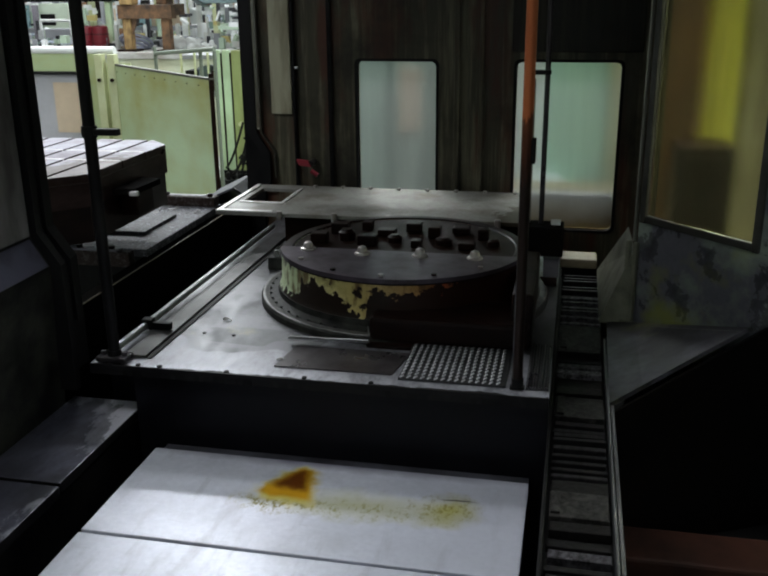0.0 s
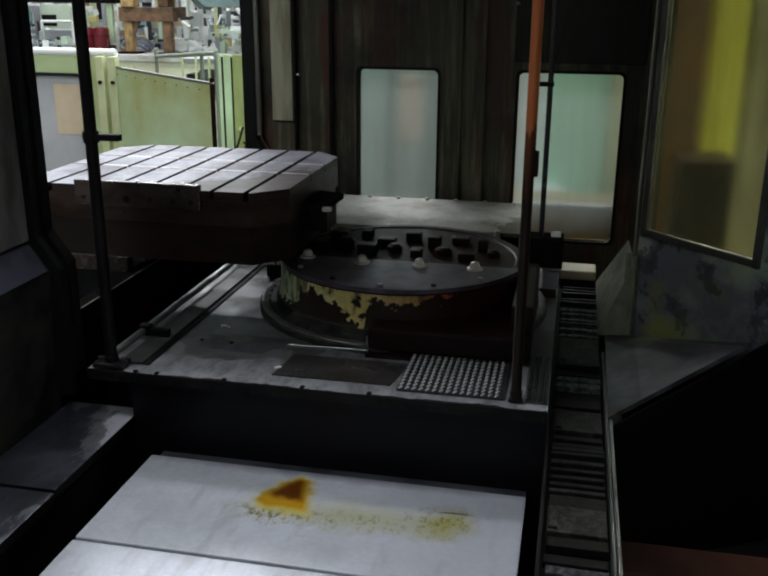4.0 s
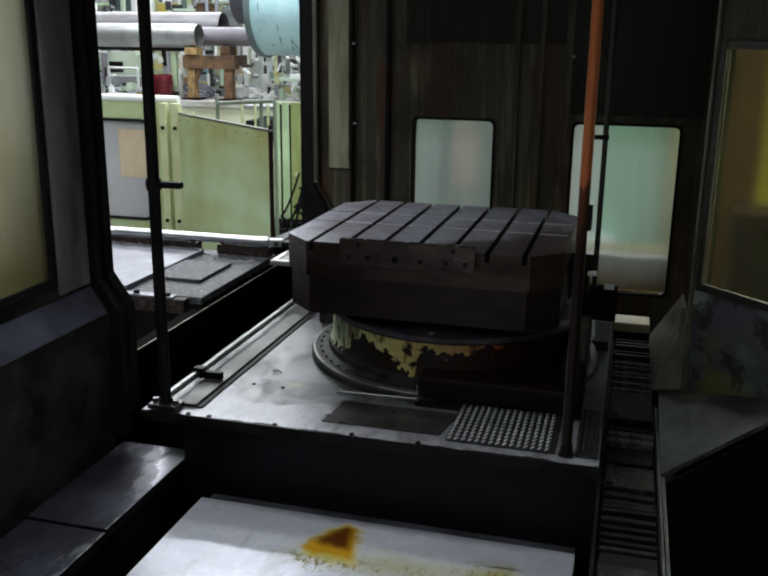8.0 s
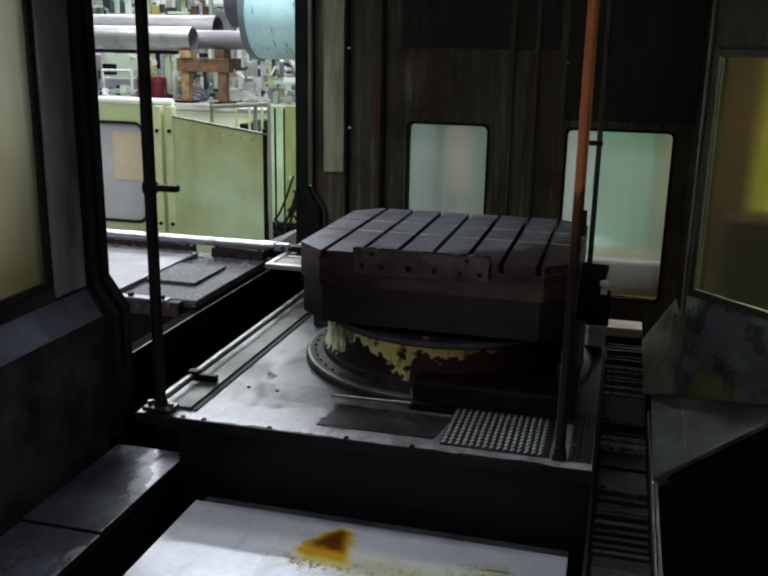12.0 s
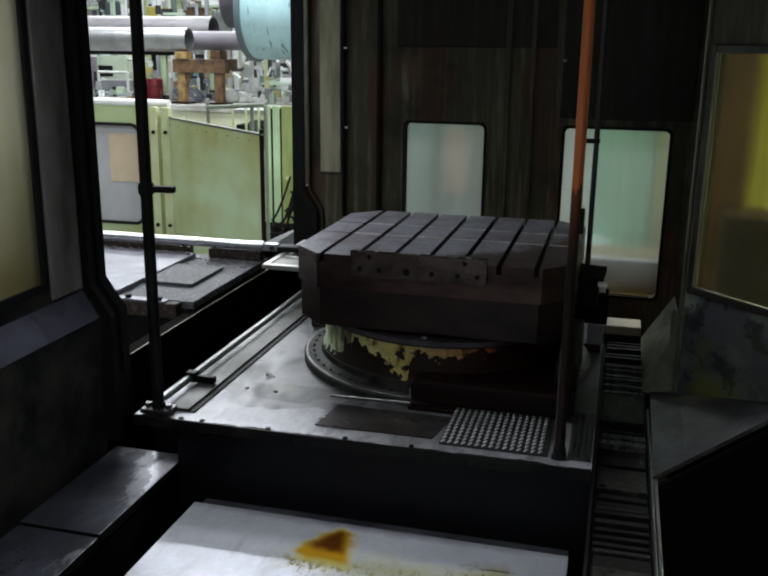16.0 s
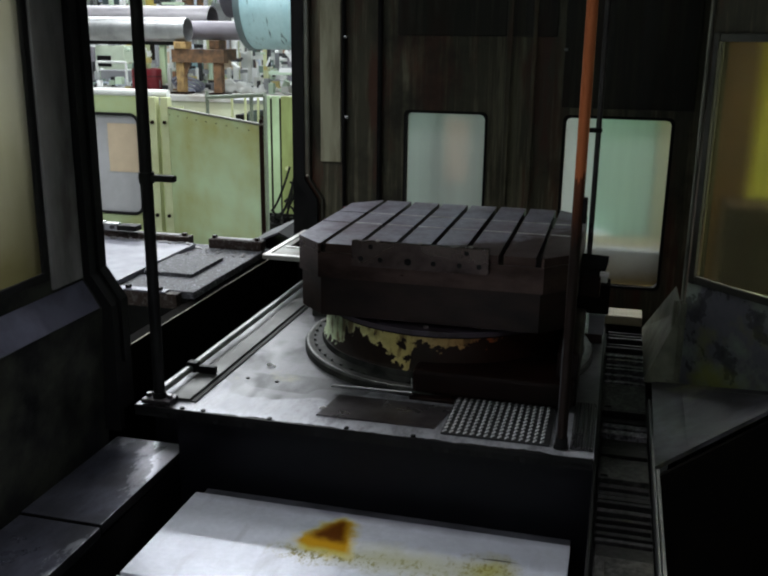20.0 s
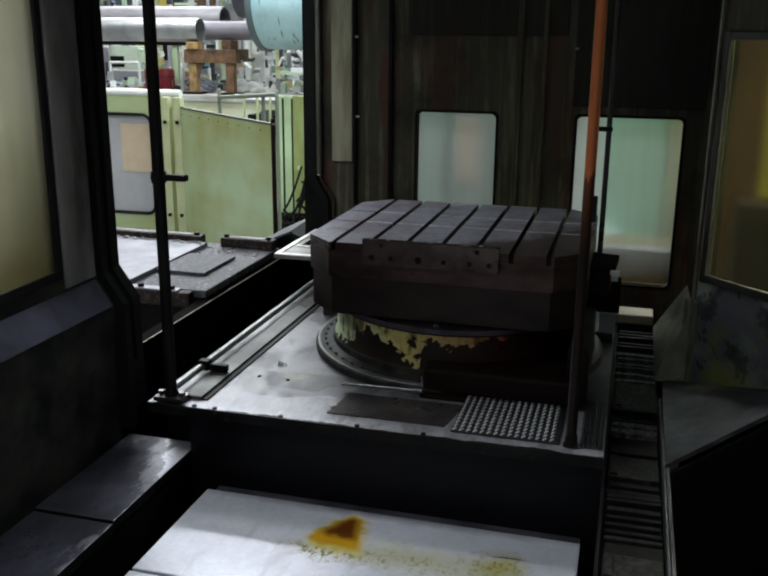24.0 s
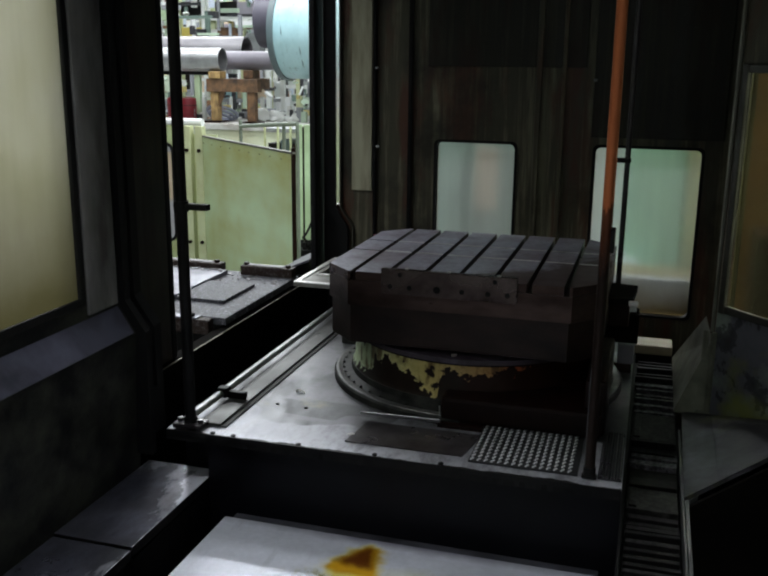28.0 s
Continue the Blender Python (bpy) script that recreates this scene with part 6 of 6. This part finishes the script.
for k in range(16):
    x, y = -10.5 + 0.62 * k + rnd.uniform(-0.2, 0.2), rnd.uniform(8.8, 13.5)
    rk = thing("storage_rack", "pale steel rack with boxes and parts", "rack", "racks in the hall", at=(x, y, FLOOR))
    h, wd, m_ = rnd.uniform(1.6, 2.9), rnd.uniform(0.7, 1.2), rnd.choice(cols)
    for sx in (0, wd):
        for sy in (0, 0.5):
            part("upright", quad_box(NB(), sx - 0.03, sx + 0.03, sy - 0.03, sy + 0.03, 0, h), m_, rk)
    for zz in (0.6, 1.15, 1.7, 2.25):
        if zz < h:
            part("shelf", quad_box(NB(), 0.031, wd - 0.031, -0.03, 0.53, zz, zz + 0.05), rnd.choice(cols), rk)
            for q in range(3):
                bw, bh = rnd.uniform(0.1, 0.25), rnd.uniform(0.08, 0.35)
                bx = rnd.uniform(0.05, wd - 0.3)
                part("crate", quad_box(NB(), bx, bx + bw, 0.02 + 0.16 * q, 0.16 + 0.16 * q, zz + 0.051, zz + 0.05 + bh), rnd.choice(cols + [M_BEIGE, M_RUST, M_TEAL]), rk)
def clutter_mat():
    m, nt, bsdf, co = base_mat("mixed_workshop_goods")
    isl = nt.nodes.new("ShaderNodeNewGeometry").outputs["Random Per Island"]
    r = ramp(nt, isl, [(0.0, (0.78, 0.8, 0.8)), (0.2, (0.46, 0.58, 0.45)), (0.32, (0.28, 0.29, 0.31)), (0.46, (0.03, 0.03, 0.035)), (0.64, (0.5, 0.56, 0.66)),
                       (0.72, (0.14, 0.2, 0.17)), (0.8, (0.68, 0.69, 0.66)), (0.9, (0.24, 0.13, 0.07)), (0.965, (0.46, 0.38, 0.14))])
    r.node.color_ramp.interpolation = "CONSTANT"
    nt.links.new(mixc(nt, noise_tex(nt, co, 9, 4), r, (0.5, 0.5, 0.5), "OVERLAY"), bsdf.inputs["Base Color"])
    bsdf.inputs["Roughness"].default_value = 0.45
    return m


M_CLUTTER = clutter_mat()


def goods(name, label, count, xs, ys, zs, seed, size=1.0):
    """Heaps of workshop goods far off: boxes, bars, tubes and lumps of many sizes."""
    rg, bm = random.Random(seed), NB()
    for k in range(count):
        x, y, z = rg.uniform(*xs), rg.uniform(*ys), rg.uniform(*zs)
        kind = rg.random()
        if kind < 0.35:
            w, d, h = rg.uniform(0.04, 0.3) * size, rg.uniform(0.05, 0.3) * size, rg.uniform(0.03, 0.25) * size
            quad_box(bm, x, x + w, y, y + d, z, z + h)
        elif kind < 0.6:
            quad_box(bm, x, x + rg.uniform(0.4, 1.3) * size, y, y + 0.05, z, z + rg.uniform(0.02, 0.06))
        elif kind < 0.82:
            quad_box(bm, x, x + rg.uniform(0.02, 0.07), y, y + 0.05, z - 0.4 * size, z + rg.uniform(0.2, 0.7) * size)
        elif kind < 0.92:
            r_ = rg.uniform(0.03, 0.12) * size
            rod(bm, (x, y, z), (x + rg.uniform(-0.3, 0.3) * size, y, z + rg.uniform(0.05, 0.4) * size), r_, 10)
        else:
            bmesh.ops.create_icosphere(bm, subdivisions=1, radius=rg.uniform(0.05, 0.14) * size, matrix=Matrix.LocRotScale((x, y, z), None, (1.4, 1.0, 0.7)))
    return tagged(obj(name, bm, M_CLUTTER), label, "goods", "", "stuff")


goods("workshop_goods", "crowded pale workshop goods, bars and frames in the hall", 1500, (-8.5, -2.2), (8.2, 11.5), (-0.2, 2.6), 11, 0.42)
goods("workshop_goods", "crowded pale workshop goods in the far hall", 1300, (-11.0, -2.0), (12.0, 16.0), (-0.3, 4.0), 12, 0.55)
goods("workshop_goods", "small goods and bags heaped on the bench", 110, (-6.6, -2.9), (7.3, 7.8), (0.41, 0.46), 13, 0.35)
coil = thing("hose_coil", "blue-grey coil of hose lying on the bench", "hose", at=(-4.17, 7.4, 0.40))
bm = NB()
for q in range(3):
    seg, ring, rr = 28, 8, 0.17 - 0.03 * q
    vs = [[bm.verts.new(((rr + 0.018 * math.cos(2 * math.pi * j / ring)) * math.cos(2 * math.pi * i / seg), -0.03 * q + 0.018 * math.sin(2 * math.pi * j / ring), 0.19 + (rr + 0.018 * math.cos(2 * math.pi * j / ring)) * math.sin(2 * math.pi * i / seg)))
           for j in range(ring)] for i in range(seg)]
    for i in range(seg):
        for j in range(ring):
            bm.faces.new((vs[i][j], vs[(i + 1) % seg][j], vs[(i + 1) % seg][(j + 1) % ring], vs[i][(j + 1) % ring]))
bmesh.ops.recalc_face_normals(bm, faces=bm.faces)
coil.rotation_euler = (radians(62), 0, 0)
part("hose", bm, surface("blue_grey_hose", (0.3, 0.32, 0.42), (0.2, 0.2, 0.26), 0.5), coil, smooth=True)
for x, z, w in ((-3.77, 0.40, 0.13), (-3.56, 0.40, 0.11), (-3.36, 0.40, 0.09)):
    bag = thing("bag", "crumpled white plastic bag on the bench", "bag", "white bags", at=(x, 7.4, z))
    bm = NB()
    bmesh.ops.create_icosphere(bm, subdivisions=3, radius=w, matrix=Matrix.LocRotScale((0, 0, w * 0.45), None, (1, 0.8, 0.6)))
    for v in bm.verts:
        v.co += v.normal * 0.05 * noise.noise(v.co * 14 + Vector((x * 7, 0, 0)))
        v.co.z = max(v.co.z, 0.0)
    part("skin", bm, M_WHITE, bag, smooth=True)

# Behind the back windows and the operator's side window
def cabinet(x, y, w, d, h, body, foot, label):
    c = thing("cabinet", label, "cabinet", at=(x, y, FLOOR))
    part("body", quad_box(NB(), -w / 2, w / 2, -d / 2, d / 2, 0.12, h, 0.01), body, c)
    part("plinth", quad_box(NB(), -w / 2 + 0.01, w / 2 - 0.01, -d / 2 + 0.01, d / 2, 0.0, 0.119), foot, c)
    part("door", quad_box(NB(), -w / 2 + 0.02, w / 2 - 0.02, -d / 2 - 0.02, -d / 2 - 0.001, 0.16, h - 0.04, 0.004), body, c)
    return c


cabinet(0.57, 3.4, 0.34, 0.5, 2.2, M_AQUA, M_BLACK, "mint green control cabinet behind the machine")
cabinet(0.27, 3.6, 0.3, 0.5, 2.2, M_WHITE, M_BLACK, "white control cabinet behind the machine")
cabinet(0.82, 3.3, 0.17, 0.4, 2.2, M_CREAM, M_BLACK, "yellow-green switch cabinet behind the machine")
pump = thing("pump_unit", "grey-green pump unit behind the machine", "pump", at=(0.5, 3.02, FLOOR))
part("body", lathe(NB(), -0.1, 0, [(0.17, 0.0), (0.17, 0.5), (0.16, 0.55), (0.13, 0.6), (0.09, 0.63), (0.04, 0.645), (0.002, 0.65)], 32), surface("grey_pump_paint", (0.2, 0.25, 0.24), (0.14, 0.17, 0.16), 0.7), pump, smooth=True)
lowbox = thing("crate", "brown wooden crate on the floor behind the machine", "crate", at=(0.6, 2.7, FLOOR))
part("box", quad_box(NB(), -0.45, 0.35, -0.2, 0.2, 0.0, 0.63, 0.006), surface("brown_crate_wood", (0.14, 0.115, 0.045), (0.06, 0.048, 0.02), 0.6, 0.0, 15, 3, 0.8), lowbox)
part("lid", quad_box(NB(), -0.46, 0.22, -0.21, -0.16, 0.631, 0.648, 0.004), M_GREY, lowbox)
cabinet(-0.75, 3.5, 0.4, 0.5, 1.36, surface("dull_teal_paint", (0.3, 0.4, 0.36), (0.16, 0.24, 0.2), 0.5, 0.0, 12, 2, 0.6, 0.0), M_BLACK, "low dull teal cabinet behind the machine")
cabinet(-0.25, 3.8, 0.4, 0.5, 1.5, M_SLATE, M_BLACK, "grey-green cabinet behind the machine")
post = thing("column", "grey-green painted steel column behind the machine", "column", at=(-0.452, 3.3, FLOOR))
part("shaft", quad_box(NB(), -0.04, 0.04, -0.08, 0.08, 0, 5, 0.004), M_SLATE, post)
sb = thing("switch_box", "warm beige switch box fixed on the column", "switch box", at=(-0.44, 3.205, 0.2))
part("box", quad_box(NB(), -0.03, 0.085, -0.05, 0.0145, 0.0, 0.36, 0.01), surface("warm_box_paint", (0.42, 0.35, 0.27), (0.34, 0.28, 0.21), 0.5), sb)
part("lid", quad_box(NB(), -0.035, 0.09, -0.06, -0.0501, -0.005, 0.365, 0.004), surface("warm_lid_paint", (0.44, 0.36, 0.28), (0.34, 0.28, 0.22), 0.5), sb)
cabinet(1.225, 2.7, 0.17, 0.4, 2.4, M_LIME, M_BLACK, "lime green machine column beside the operator's window")
cabinet(1.56, 2.75, 0.48, 0.4, 2.4, M_OLIVE, M_BLACK, "tall olive cabinet beside the lime column")
cabinet(0.99, 2.6, 0.28, 0.4, 2.4, M_BROWN, M_BLACK, "dark brown cabinet beside the operator's window")
cabinet(1.13, 2.15, 0.24, 0.3, 0.98, M_RUST, M_BLACK, "low dark cabinet beside the operator's window")


# ---- motion ----
def slide(base, rows):
    return [(t, pose(base[0] + dx, base[1] + dy, base[2] + dz)) for t, dx, dy, dz in rows]


def motions():
    lift = 0.022
    go = [(0, -1.43), (1, -1.262), (2, -1.092), (3, -0.918), (3.5, -0.832), (4.5, -0.661), (5.5, -0.489), (6, -0.402), (6.5, -0.317), (7, -0.232), (7.5, -0.145), (8, -0.058), (8.4, 0), (8.6, 0)]
    walk(pallet, slide((TX, TY, 0), [(t, dx, 0, lift) for t, dx in go] + [(9.4, 0, 0, lift), (10, 0, 0, 0.019), (11, 0, 0, 0.014), (12, 0, 0, 0.011), (12.5, 0, 0, 0.009),
         (13.5, 0, 0, 0.003), (14.5, 0, 0, 0), (15, 0, 0, 0), (28, 0, 0, 0)]))
    back = [(15.4, 0), (15.7, 0), (16, -0.04), (16.5, -0.16), (17, -0.265), (18, -0.47), (19, -0.66), (20, -0.83), (21.5, -1.06), (22.2, -1.12), (28, -1.12)]
    walk(pusher, slide((-0.96, 1.50, 0.17), [(t, dx, 0, 0) for t, dx in go + back]))
    walk(dn, slide((-1.0, 0, 0), [(0, 0, 0.06, 0), (26.0, 0, 0.06, 0), (26.5, 0, 0.19, 0), (27, 0, 0.25, 0), (27.5, 0, 0.351, 0), (28, 0, 0.435, 0)]))
    walk(dm, slide((-1.03, 0, 0), [(0, 0, 0.055, 0), (26.0, 0, 0.055, 0), (26.8, 0, 0.06, 0), (27, 0, 0.08, 0), (27.5, 0, 0.18, 0), (28, 0, 0.29, 0)]))
    walk(df, slide((-1.0, 0, 0), [(0, 0, 2.02, 0), (26.0, 0, 2.02, 0), (26.4, 0, 2.01, 0), (27, 0, 1.96, 0), (27.5, 0, 1.87, 0), (28, 0, 1.772, 0)]))


motions()
